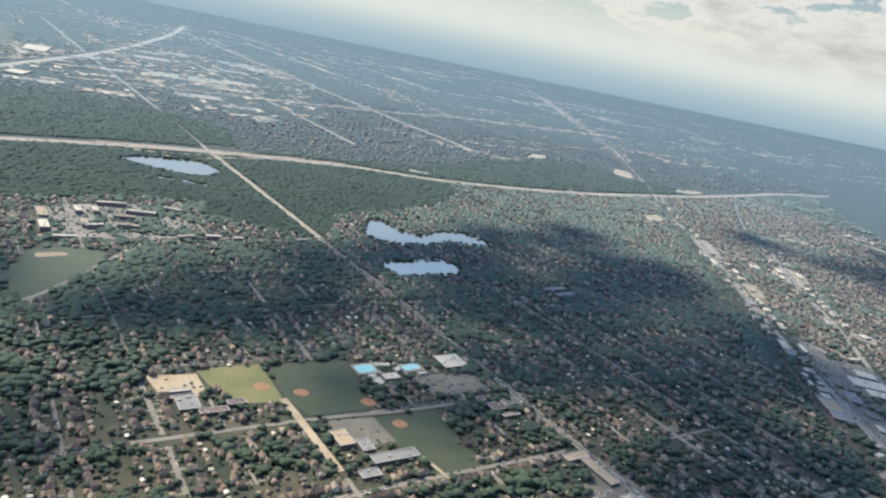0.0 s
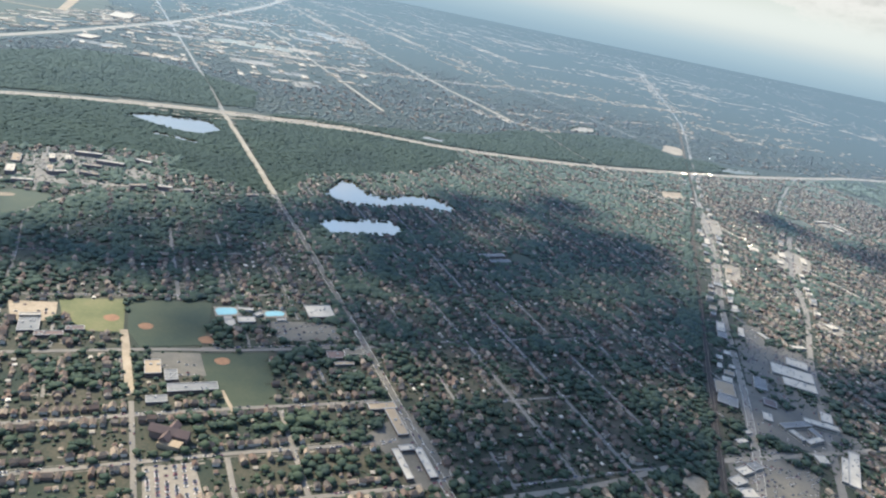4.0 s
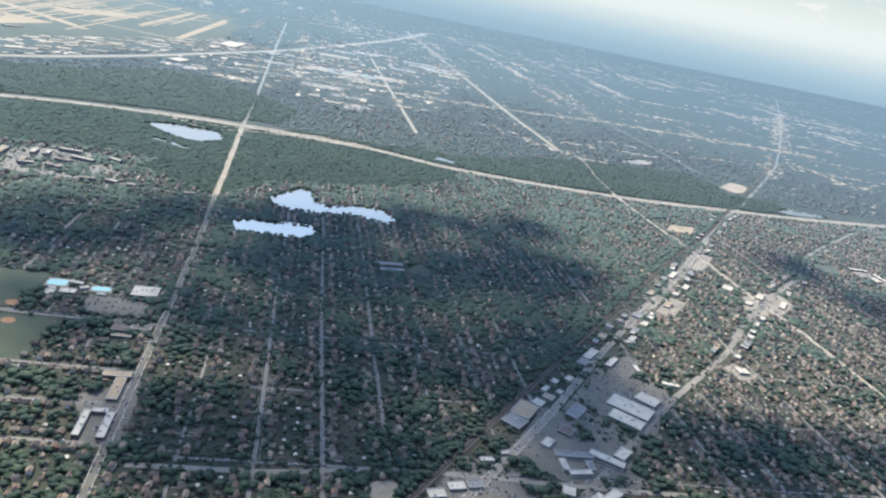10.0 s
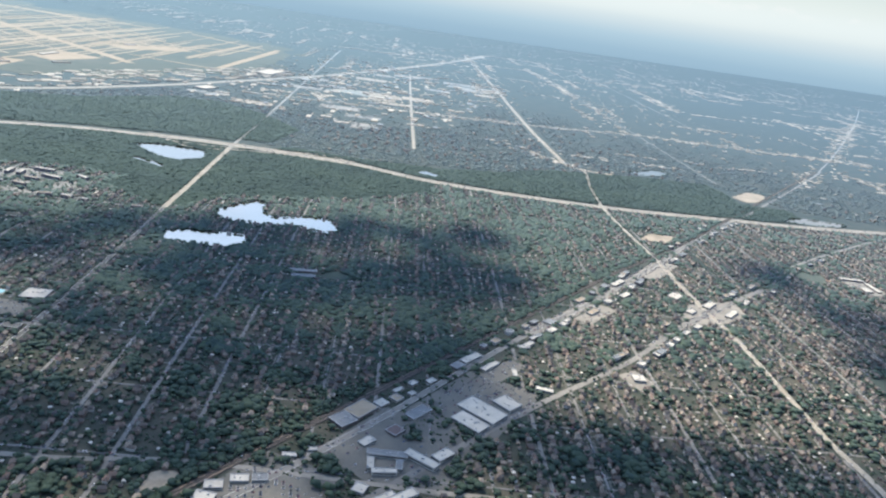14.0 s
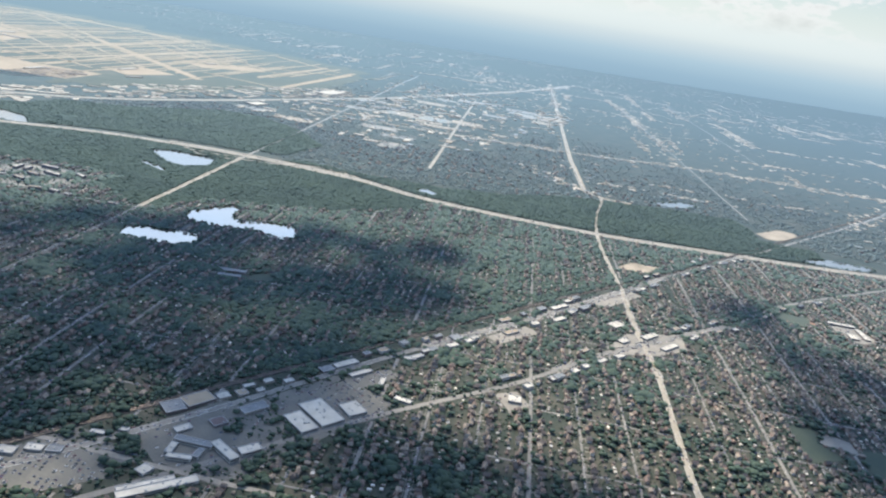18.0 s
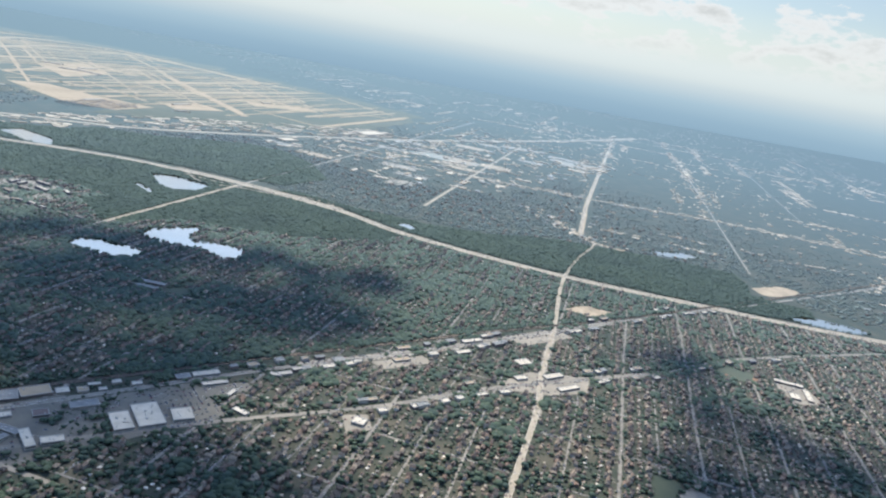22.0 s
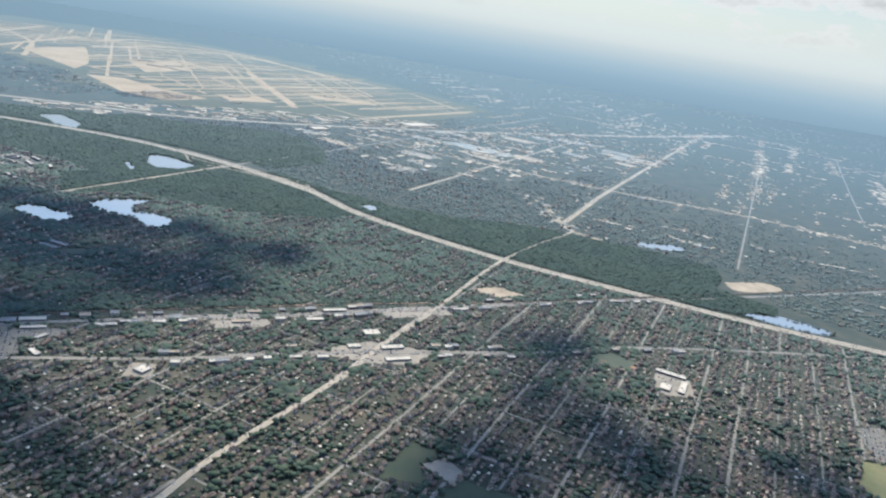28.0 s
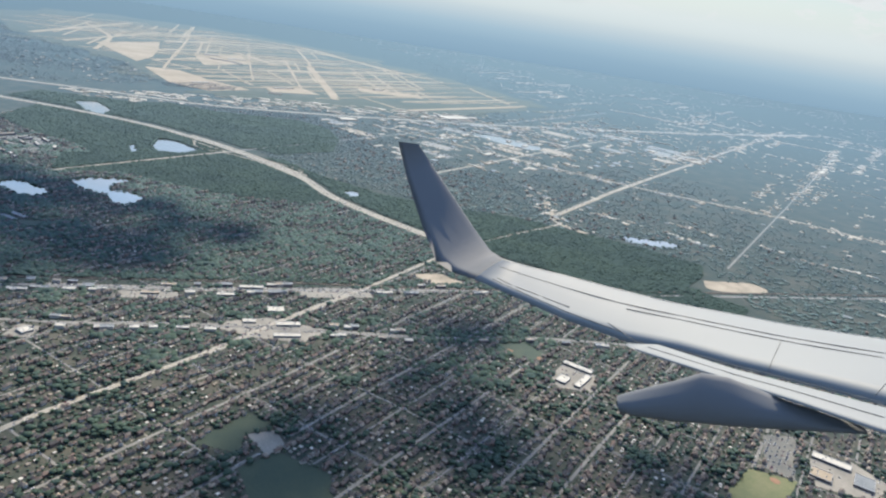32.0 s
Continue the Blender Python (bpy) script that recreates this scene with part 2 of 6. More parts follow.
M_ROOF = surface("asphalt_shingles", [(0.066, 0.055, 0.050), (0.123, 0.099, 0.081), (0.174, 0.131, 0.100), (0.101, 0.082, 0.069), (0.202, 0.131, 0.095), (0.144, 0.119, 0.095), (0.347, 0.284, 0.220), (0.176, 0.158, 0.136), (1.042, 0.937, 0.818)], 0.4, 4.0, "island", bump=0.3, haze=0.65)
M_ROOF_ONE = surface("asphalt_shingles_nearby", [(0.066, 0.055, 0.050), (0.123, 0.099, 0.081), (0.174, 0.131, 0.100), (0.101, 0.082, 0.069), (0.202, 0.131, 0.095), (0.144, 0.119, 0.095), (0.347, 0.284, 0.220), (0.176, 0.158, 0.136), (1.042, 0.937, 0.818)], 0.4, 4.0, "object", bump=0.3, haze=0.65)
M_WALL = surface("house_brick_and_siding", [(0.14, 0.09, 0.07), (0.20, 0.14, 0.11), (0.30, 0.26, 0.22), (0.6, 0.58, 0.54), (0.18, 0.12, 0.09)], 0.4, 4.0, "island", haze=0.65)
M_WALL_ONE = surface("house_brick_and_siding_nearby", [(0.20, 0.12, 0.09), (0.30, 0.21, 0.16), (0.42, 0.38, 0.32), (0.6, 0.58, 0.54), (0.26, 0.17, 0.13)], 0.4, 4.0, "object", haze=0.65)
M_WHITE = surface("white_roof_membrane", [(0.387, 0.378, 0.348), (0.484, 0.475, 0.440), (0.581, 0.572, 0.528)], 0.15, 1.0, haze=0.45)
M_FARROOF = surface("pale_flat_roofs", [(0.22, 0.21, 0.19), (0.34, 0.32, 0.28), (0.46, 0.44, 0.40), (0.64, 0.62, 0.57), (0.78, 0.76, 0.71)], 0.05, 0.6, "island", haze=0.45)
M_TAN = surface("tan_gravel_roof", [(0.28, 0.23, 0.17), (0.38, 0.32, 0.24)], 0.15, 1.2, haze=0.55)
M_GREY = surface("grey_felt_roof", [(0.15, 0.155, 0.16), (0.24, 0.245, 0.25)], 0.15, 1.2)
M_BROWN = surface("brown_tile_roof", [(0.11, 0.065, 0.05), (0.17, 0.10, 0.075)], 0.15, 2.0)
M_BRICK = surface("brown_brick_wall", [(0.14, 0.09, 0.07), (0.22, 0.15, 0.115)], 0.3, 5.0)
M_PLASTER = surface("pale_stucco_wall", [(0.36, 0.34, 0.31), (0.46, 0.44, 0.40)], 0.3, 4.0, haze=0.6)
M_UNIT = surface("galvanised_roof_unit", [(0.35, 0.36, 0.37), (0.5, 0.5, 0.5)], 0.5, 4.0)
M_GLASS = principled("dark_window_glass", (0.03, 0.04, 0.05), 0.12)
M_POOL = principled("turquoise_pool_water", (0.16, 0.42, 0.52), 0.08, colour2=(0.26, 0.52, 0.60), scale=0.4)
M_WATER = principled("still_lake_water", (0.58, 0.585, 0.57), 0.05, 0.9, colour2=(0.50, 0.51, 0.50), scale=0.03)
M_CAR = surface("car_paint", [(0.02, 0.02, 0.025), (0.5, 0.5, 0.5), (0.75, 0.75, 0.75), (0.25, 0.03, 0.03), (0.04, 0.08, 0.2), (0.35, 0.35, 0.36), (0.8, 0.8, 0.8)], 0.5, 3.0, "object")
M_CARS = surface("car_paint_in_traffic", [(0.037, 0.037, 0.044), (0.625, 0.625, 0.625), (0.938, 0.938, 0.938), (0.312, 0.037, 0.037), (0.050, 0.100, 0.250), (0.438, 0.438, 0.450), (1.000, 1.000, 1.000)], 0.5, 3.0, "island")
# ---- mesh helpers ----
G_, D_ = 30.7, 79.5  # the street grid and the diagonal strip, degrees
GRID = radians(G_)
U, V = Vector((math.cos(GRID), math.sin(GRID))), Vector((-math.sin(GRID), math.cos(GRID)))


def grid_xy(a, b):
    return a * U.x + b * V.x, a * U.y + b * V.y


def mesh_from(name, verts, loops, sizes, mats, slots=None, smooth=False):
    """A mesh from arrays: vertices, corner indices, corners a face, materials."""
    verts, loops, sizes = np.asarray(verts, np.float32).reshape(-1, 3), np.asarray(loops, np.int32), np.asarray(sizes, np.int32)
    me = bpy.data.meshes.new(name)
    me.vertices.add(len(verts)), me.loops.add(len(loops)), me.polygons.add(len(sizes))
    me.vertices.foreach_set("co", verts.ravel())
    me.loops.foreach_set("vertex_index", loops)
    me.polygons.foreach_set("loop_start", np.concatenate([[0], np.cumsum(sizes)[:-1]]).astype(np.int32))
    me.polygons.foreach_set("use_smooth", np.full(len(sizes), smooth))
    for m in mats:
        me.materials.append(m)
    if slots is not None:
        me.polygons.foreach_set("material_index", np.asarray(slots, np.int32))
    me.update(calc_edges=True)
    return me


def flat(faces):
    return np.array([i for f in faces for i in f], np.int32), np.array([len(f) for f in faces], np.int32)


def spread(shape, at, turn, size):
    """Copies of one shape (vertices, faces, slots), placed, turned and sized by arrays, in one set of arrays."""
    v, faces, slots = shape
    v = np.asarray(v, np.float32)
    loops, sizes = flat(faces)
    n = len(at)
    c, s = np.cos(turn)[:, None], np.sin(turn)[:, None]
    x, y, z = v[None, :, 0] * size[:, 0:1], v[None, :, 1] * size[:, 1:2], v[None, :, 2] * size[:, 2:3]
    out = np.stack([x * c - y * s + at[:, 0:1], x * s + y * c + at[:, 1:2], z + at[:, 2:3]], -1).reshape(-1, 3)
    lo = (loops[None, :] + (np.arange(n) * len(v))[:, None]).ravel()
    return out, lo, np.tile(sizes, n), np.tile(np.asarray(slots, np.int32), n)


def joined(name, sets, mats, smooth=False):
    vs, ls, ss, ms, base = [], [], [], [], 0
    for v, l, s, m in sets:
        vs.append(v), ls.append(l + base), ss.append(s), ms.append(m)
        base += len(v)
    return mesh_from(name, np.concatenate(vs), np.concatenate(ls), np.concatenate(ss), mats, np.concatenate(ms), smooth)


def part(name, mesh, parent, label="", at=None):
    ob = new(name, mesh)
    ob.parent = parent
    if at is not None:
        ob.matrix_basis = at
    if label:
        ob["label"] = label
    return ob


BOX_F = [(0, 3, 2, 1), (4, 5, 6, 7), (0, 1, 5, 4), (1, 2, 6, 5), (2, 3, 7, 6), (3, 0, 4, 7)]


def box(x0, y0, z0, x1, y1, z1):
    return [(x0, y0, z0), (x1, y0, z0), (x1, y1, z0), (x0, y1, z0), (x0, y0, z1), (x1, y0, z1), (x1, y1, z1), (x0, y1, z1)]


def boxes_mesh(name, boxes, mat):
    v, f = [], []
    for b in boxes:
        f += [tuple(i + len(v) for i in q) for q in BOX_F]
        v += box(*b)
    lo, si = flat(f)
    return mesh_from(name, v, lo, si, [mat])


def smooth_line(pts, step=6.0):
    """A rounded line through a few corner points."""
    p = np.array(pts, float)
    p = np.vstack([2 * p[0] - p[1], p, 2 * p[-1] - p[-2]])
    out = []
    for i in range(1, len(p) - 2):
        n = max(2, int(np.linalg.norm(p[i + 1] - p[i]) / step))
        for k in range(n):
            t = k / n
            out.append(0.5 * (2 * p[i] + (p[i + 1] - p[i - 1]) * t + (2 * p[i - 1] - 5 * p[i] + 4 * p[i + 1] - p[i + 2]) * t ** 2 + (3 * p[i] - p[i - 1] - 3 * p[i + 1] + p[i + 2]) * t ** 3))
    return np.vstack([out, p[-2]])


def ribbon(line, width, z, off=0.0, thick=0.5):
    """A slab of that width along a line: vertices, corners, sizes, slots."""
    d = np.gradient(line, axis=0)
    d /= np.maximum(np.linalg.norm(d, axis=1), 1e-6)[:, None]
    nrm = np.stack([-d[:, 1], d[:, 0]], 1)
    a, b = line + nrm * (off + width / 2), line + nrm * (off - width / 2)
    n = len(line)
    v = np.zeros((4 * n, 3))
    v[0::4, :2], v[1::4, :2], v[2::4, :2], v[3::4, :2] = a, b, b, a
    v[0::4, 2] = v[1::4, 2] = z
    v[2::4, 2] = v[3::4, 2] = z - thick
    f = []
    for i in range(n - 1):
        p, q = 4 * i, 4 * i + 4
        f += [(p, p + 1, q + 1, q), (p + 1, p + 2, q + 2, q + 1), (p + 3, p, q, q + 3)]
    lo, si = flat(f)
    return v, lo, si, np.zeros(len(si), np.int32)


def slab_poly(name, pts, z, mat, thick=0.5, wobble=0.0, fine=0.0, seed=1):
    """A flat-topped patch with a (wobbling) outline."""
    p = np.array(pts, float)
    if fine:
        p = smooth_line(np.vstack([p, p[:1]]), fine)[:-1]
    if wobble:
        r = np.random.RandomState(seed)
        c = p.mean(0)
        w = np.convolve(np.tile(r.randn(len(p)), 3), [0.3, 0.6, 0.3], "same")[len(p):2 * len(p)]
        dirs = p - c
        dirs /= np.linalg.norm(dirs, axis=1)[:, None]
        p = p + dirs * (w * wobble)[:, None]
    if np.sum(p[:, 0] * np.roll(p[:, 1], -1) - np.roll(p[:, 0], -1) * p[:, 1]) < 0:
        p = p[::-1]
    n = len(p)
    v = np.zeros((2 * n, 3))
    v[:n, :2], v[n:, :2] = p, p
    v[:n, 2], v[n:, 2] = z, z - thick
    f = [tuple(range(n))] + [(i, i + n, (i + 1) % n + n, (i + 1) % n) for i in range(n)]
    lo, si = flat(f)
    return mesh_from(name, v, lo, si, [mat])


# ---- the plan: what is where ----
X0, Y0, NX, NY = -700, 100, 1700, 1700
taken = np.zeros((NY, NX), bool)    # nothing grows or stands here
paved = np.zeros((NY, NX), bool)    # trees may stand, houses not
woods = np.zeros((NY, NX), bool)
MX, MY = np.meshgrid(np.arange(NX) + X0 + 0.5, np.arange(NY) + Y0 + 0.5)


def inside(pts, x, y):
    r = np.zeros(np.shape(x), bool)
    for (xa, ya), (xb, yb) in zip(pts, list(pts[1:]) + [pts[0]]):
        if ya == yb:
            continue
        c = ((ya > y) != (yb > y)) & (x < (xb - xa) * (y - ya) / (yb - ya) + xa)
        r ^= c
    return r


def mark(mask, pts, value=True):
    p = np.array(pts)
    i0, i1 = np.clip([int(p[:, 0].min() - X0) - 1, int(p[:, 0].max() - X0) + 2], 0, NX)
    j0, j1 = np.clip([int(p[:, 1].min() - Y0) - 1, int(p[:, 1].max() - Y0) + 2], 0, NY)
    if i1 > i0 and j1 > j0:
        m = inside([tuple(q) for q in pts], MX[j0:j1, i0:i1], MY[j0:j1, i0:i1])
        mask[j0:j1, i0:i1][m] = value


def mark_line(mask, line, half):
    for x, y in smooth_line(line, 1.5) if len(line) < 40 else line:
        i0, i1 = int(x - half - X0), int(x + half - X0) + 1
        j0, j1 = int(y - half - Y0), int(y + half - Y0) + 1
        if i1 <= 0 or j1 <= 0 or i0 >= NX or j0 >= NY:
            continue
        i0, j0 = max(i0, 0), max(j0, 0)
        sub = mask[j0:j1, i0:i1]
        sub |= (MX[j0:j1, i0:i1] - x) ** 2 + (MY[j0:j1, i0:i1] - y) ** 2 < half ** 2


def get(mask, x, y):
    i, j = (np.asarray(x) - X0).astype(int), (np.asarray(y) - Y0).astype(int)
    ok = (i >= 0) & (j >= 0) & (i < NX) & (j < NY)
    return np.where(ok, mask[np.clip(j, 0, NY - 1), np.clip(i, 0, NX - 1)], False)


def rect(cx, cy, w, l, deg, grow=0.0):
    a = radians(deg)
    c, s = math.cos(a), math.sin(a)
    return [(cx + x * c - y * s, cy + x * s + y * c) for x, y in ((-w / 2 - grow, -l / 2 - grow), (w / 2 + grow, -l / 2 - grow), (w / 2 + grow, l / 2 + grow), (-w / 2 - grow, l / 2 + grow))]


# ---- ground ----
ring = [(0, 0, 0)]
gf = []
radii = (150, 400, 900, 1800, 3600, 6800)
for k, r in enumerate(radii):
    for i in range(64):
        a = i * math.tau / 64
        ring.append((r * math.cos(a), r * math.sin(a), 0))
        j = (i + 1) % 64
        if k == 0:
            gf.append((0, 1 + i, 1 + j))
        else:
            p, q = 1 + 64 * (k - 1), 1 + 64 * k
            gf.append((p + i, q + i, q + j, p + j))
lo_, si_ = flat(gf)
ground = new("ground", mesh_from("ground", np.array(ring) + np.array([350, 700, 0]), lo_, si_, [M_GROUND]))
tagged(ground, "dark green suburban plain of grass and scrub", "ground", kind="structure")


def road(name, label, pts, width, mat, z=0.14, lanes=1, gap=0.0, clear=None, marked=False):
    line = smooth_line(pts, 6.0)
    if lanes == 1:
        ob = new(name, joined(name, [ribbon(line, width, z)], [mat]))
    else:
        w = (width - gap) / 2
        ob = new(name, joined(name, [ribbon(line, w, z, (gap + w) / 2), ribbon(line, w, z, -(gap + w) / 2)], [mat]))
        part("median", joined("median", [ribbon(line, gap * 0.8, z + 0.06)], [M_CONC]), ob, "pale concrete median barrier strip")
    tagged(ob, label, "road", kind="structure")
    if marked:
        part("edge_line", joined("edge_line", [ribbon(line, 0.16, z + 0.03, o, 0.05) for o in (width * 0.46, -width * 0.46)], [M_PAINT]), ob, "white painted edge lines")
    mark_line(taken, line, width / 2 + (0.2 if clear is None else clear))
    mark_line(paved, line, width / 2 + 3.0)
    return line


HWY1 = [(-700, 330), (-560, 440), (-470, 560), (-369, 676), (-272, 748), (-190, 795), (-60, 850), (41, 865), (140, 902), (255, 962), (385, 1055), (470, 1118), (614, 1245), (733, 1355), (900, 1470)]
hwy = road("road_1", "pale concrete motorway with two busy carriageways through woods", HWY1, 13.0, M_HWY, 0.2, 2, 1.4, 5.0, True)
road("road_2", "distant pale motorway past the airfield", [(-760, 420), (-692, 622), (-618, 790), (-600, 1011), (-615, 1308), (-653, 1689), (-790, 2450), (-953, 3127)], 15, M_HWY, 0.3, 2, 1.4, 9)
ROAD_A = [(-1068, 2203), (-614, 1464), (-314, 979), (-193, 778), (-110, 645), (-50, 548), (1, 468), (53, 382), (89, 321), (116, 275), (150, 218), (180, 168)]
road("road_3", "far straight main street of worn concrete", ROAD_A[:4], 4.0, M_STREET, 0.17, 1, 0, 1.4, True)
# the sunlit stretch: its extra brightness is put into a paler surface
road("road_18", "main street through the woods with sunlight put into its pale concrete", ROAD_A[3:6], 5.4, M_HWY, 0.172, 1, 0, 2.4, True)
la = road("main_street", "straight suburban main street of worn grey asphalt", ROAD_A[5:], 3.6, M_ASPH, 0.175, 1, 0, 1.9, True)
NW = [(262, 230), (279, 312), (292, 392), (300, 458), (311, 540), (326, 623), (341, 730), (356, 860), (370, 985), (391, 1085), (424, 1310), (450, 1500), (468, 1650)]
ln = road("road_4", "worn commercial strip road beside the railway", NW, 4.2, M_STREET, 0.17, 1, 0, 0.6, True)
DIAG = [(300, 235), (328, 355), (351, 452), (370, 515), (384, 565), (400, 650), (431, 759), (449, 817), (466, 917), (535, 1106), (590, 1230)]
ld = road("road_5", "tree-lined diagonal suburban street of worn asphalt", DIAG, 4.0, M_STREET, 0.17, 1, 0, 0.4)
CROSS = [(-993, 2999), (-622, 2394), (-82, 1485), (112, 1176), (156, 1146), (205, 1030), (259, 928), (342, 803), (400, 710), (438, 655), (478, 586), (506, 538), (530, 505), (570, 436)]
lc = road("road_6", "long straight avenue of sun-bleached concrete", CROSS, 4.0, M_HWY, 0.18, 1, 0, 1.6, True)
for line_, w_ in ((CROSS[:4], 11), ([(-544, 2711), (116, 1630), (330, 1280)], 6), ([(-500, 1150), (-300, 1290), (-58, 1466), (116, 1633), (303, 1745), (560, 1900)], 9), ([(-610, 1910), (-330, 1450), (-63, 1016)], 6), ([(464, 1640), (484, 1918), (510, 2400), (537, 3000)], 10)):
    mark_line(taken, smooth_line(line_, 3.0), w_)
verge = new("verge", joined("verge", [ribbon(smooth_line([(-622, 2394), (-82, 1485), (30, 1305), (112, 1176)], 6), 8, 0.1), ribbon(smooth_line([(-300, 1290), (-58, 1466), (116, 1633), (303, 1745), (560, 1900)], 6), 8, 0.12), ribbon(smooth_line([(40, 1205), (112, 1165), (160, 1152), (195, 1165)], 5), 11, 0.14)], [M_SAND]))
tagged(verge, "pale dusty forecourts along the far avenues", "verge", kind="structure")
road("road_7", "cross street of pale concrete at the railway", [(150, 238), (201, 269), (242, 300), (306, 334), (343, 353), (368, 367)], 3.2, M_CONC, 0.19, 1, 0, 0.4)
road("road_8", "far suburban avenue", [(-544, 2711), (116, 1630), (330, 1280)], 2.6, M_STREET, 0.18, 1, 0, 1.0)
road("road_9", "far suburban cross avenue", [(-500, 1150), (-300, 1290), (-58, 1466), (116, 1633), (303, 1745), (560, 1900)], 6, M_HWY, 0.2, 1, 0, 2.0)
road("road_10", "far avenue between industrial sheds", [(-610, 1910), (-330, 1450), (-63, 1016)], 5, M_HWY, 0.18, 1, 0, 1.0)
road("road_11", "far avenue running to the horizon", [(-512, 3135), (-41, 2307), (200, 1890)], 2.2, M_STREET, 0.18)
road("road_12", "far avenue beyond the railway running to the horizon", [(464, 1640), (484, 1918), (510, 2400), (537, 3000), (560, 3800)], 3.2, M_STREET, 0.2, 1, 0, 2)
road("road_13", "motorway slip road curving through woods", [(-262, 740), (-228, 735), (-205, 742), (-190, 762)], 3.2, M_HWY, 0.24, 1, 0, 2.0)
road("road_14", "motorway slip road with a tight loop", [(-170, 800), (-120, 845), (-85, 862), (-80, 850), (-110, 830), (-150, 812)], 3.0, M_HWY, 0.24, 1, 0, 2.0)
for pts_, w_ in (([(-300, 742), (-240, 778), (-190, 806), (-130, 832), (-60, 862)], 3.0), ([(-260, 735), (-215, 760), (-190, 780), (-175, 805), (-150, 818)], 2.6), ([(-186, 770), (-160, 792), (-110, 822), (-40, 850)], 2.6)):
    road("slip_road", "pale concrete motorway slip road", pts_, w_ + 0.8, M_HWY, 0.26, 1, 0, 2.2)
road("road_15", "park road between playing fields", [(-80, 247), (-14, 285), (24, 304), (66, 329), (85, 340)], 2.6, M_STREET, 0.17)
road("road_16", "woodland road past the apartment blocks", [(-185, 330), (-171, 361), (-164, 399), (-156, 460), (-142, 490), (-59, 532), (-48, 546)], 3.0, M_STREET, 0.17)
road("path", "sandy school path beside a lawn", [(31, 268), (36, 262), (42, 255)], 1.6, M_SAND, 0.2)
road("road_17", "dusty light street beside the school", [(-32, 297), (-24, 285), (-12, 266), (-1, 249)], 3.6, M_SAND, 0.2)

fore = new("forecourt", joined("forecourt", [ribbon(ln[(ln[:, 1] > 545) & (ln[:, 1] < 880)], 10, 0.09), ribbon(ld[(ld[:, 1] > 590) & (ld[:, 1] < 830)], 7, 0.08), ribbon(lc[(lc[:, 1] > 640) & (lc[:, 1] < 800)], 7, 0.07)], [M_CONC]))
tagged(fore, "pale concrete forecourts along the commercial strip", "forecourt", kind="structure")
RAIL = [(240, 180), (256, 283), (270, 376), (286, 483), (308, 628), (326, 738), (357, 901), (382, 1081), (414, 1310), (441, 1500), (460, 1640)]
rl = smooth_line(RAIL, 6.0)
railway = new("railway", joined("railway", [ribbon(rl, 4.4, 0.32)], [M_BALLAST]))
tagged(railway, "dark double-track railway on a ballast bed", "railway", kind="structure")
for o in (-1.3, -0.85, 0.85, 1.3):
    part("rail", joined("rail", [ribbon(rl, 0.07, 0.40, o, 0.1)], [M_STEEL]), railway)
mark_line(taken, rl, 2.6), mark_line(paved, rl, 9.0)

# residential streets on the square grid
A_LINES = [64 + 29.33 * i for i in range(-9, 7)] + [240 + 29.25 * i for i in range(1, 17)] + [708 + 28.4 * i for i in range(1, 16)]
for k_, s_ in ((9, 5), (17, 2), (18, 2), (19, 3), (33, 4), (39, 1), (40, 1.5)):
    A_LINES[k_] += s_
BROAD = (3, 6, 9, 12, 15, 17, 18, 19, 22, 25, 28, 31, 33, 35, 37, 39, 40, 43)
B_LINES = [135 + 58.6 * i for i in range(-5, 26)]
VIS = [(-150, 185), (110, 168), (225, 232), (340, 292), (480, 422), (595, 520), (665, 700), (730, 1010), (825, 1400), (640, 1270), (470, 1122), (255, 966), (140, 906), (41, 869), (-60, 854), (-190, 799), (-369, 680), (-495, 540), (-330, 440)]
FOREST_1 = [(-495, 522), (-369, 672), (-190, 790), (-60, 845), (60, 860), (75, 810), (40, 720), (5, 672), (-45, 622), (-42, 560), (-60, 545), (-140, 555), (-150, 590), (-215, 560), (-260, 520), (-360, 470)]
FOREST_2 = [(-170, 812), (-60, 862), (41, 876), (140, 914), (255, 976), (385, 1068), (470, 1135), (440, 1190), (375, 1165), (350, 1215), (318, 1245), (255, 1210), (188, 1150), (120, 1085), (83, 1000), (21, 935), (-68, 880), (-150, 850)]
FOREST_3 = [(-640, 520), (-560, 470), (-480, 575), (-385, 690), (-290, 765), (-220, 810), (-260, 880), (-400, 900), (-560, 720)]
FOREST_5 = [(-600, 740), (-540, 815), (-500, 975), (-440, 1010), (-330, 1000), (-225, 950), (-190, 850), (-230, 815), (-290, 768), (-385, 695), (-480, 580), (-560, 640)]
FOREST_4 = [(-190, 330), (-150, 300), (-75, 350), (-33, 398), (-7, 458), (-52, 535), (-140, 480), (-165, 400)]
for poly_ in (FOREST_1, FOREST_2, FOREST_3, FOREST_5):
    mark(woods, poly_)
mark(paved, FOREST_1), mark(paved, FOREST_2), mark(paved, FOREST_3), mark(paved, FOREST_5), mark(paved, [(262, 250), (345, 345), (354, 470), (324, 484), (334, 640), (338, 760), (312, 640), (284, 480)])

# ---- water ----


SHORES = []


def lake(name, label, pts, seed, mat=None, wobble=1.6):
    if name in ("water_1", "water_2", "water_3", "water_5", "water_6"):
        SHORES.append(pts)
    ob = new(name, slab_poly(name, pts, 0.16, mat or M_WATER, 0.4, wobble, 7.0, seed))
    tagged(ob, label, "lake", kind="structure")
    mark(taken, pts), mark(paved, pts)
    mark_line(taken, list(pts) + [pts[0]], 0.7)
    return ob


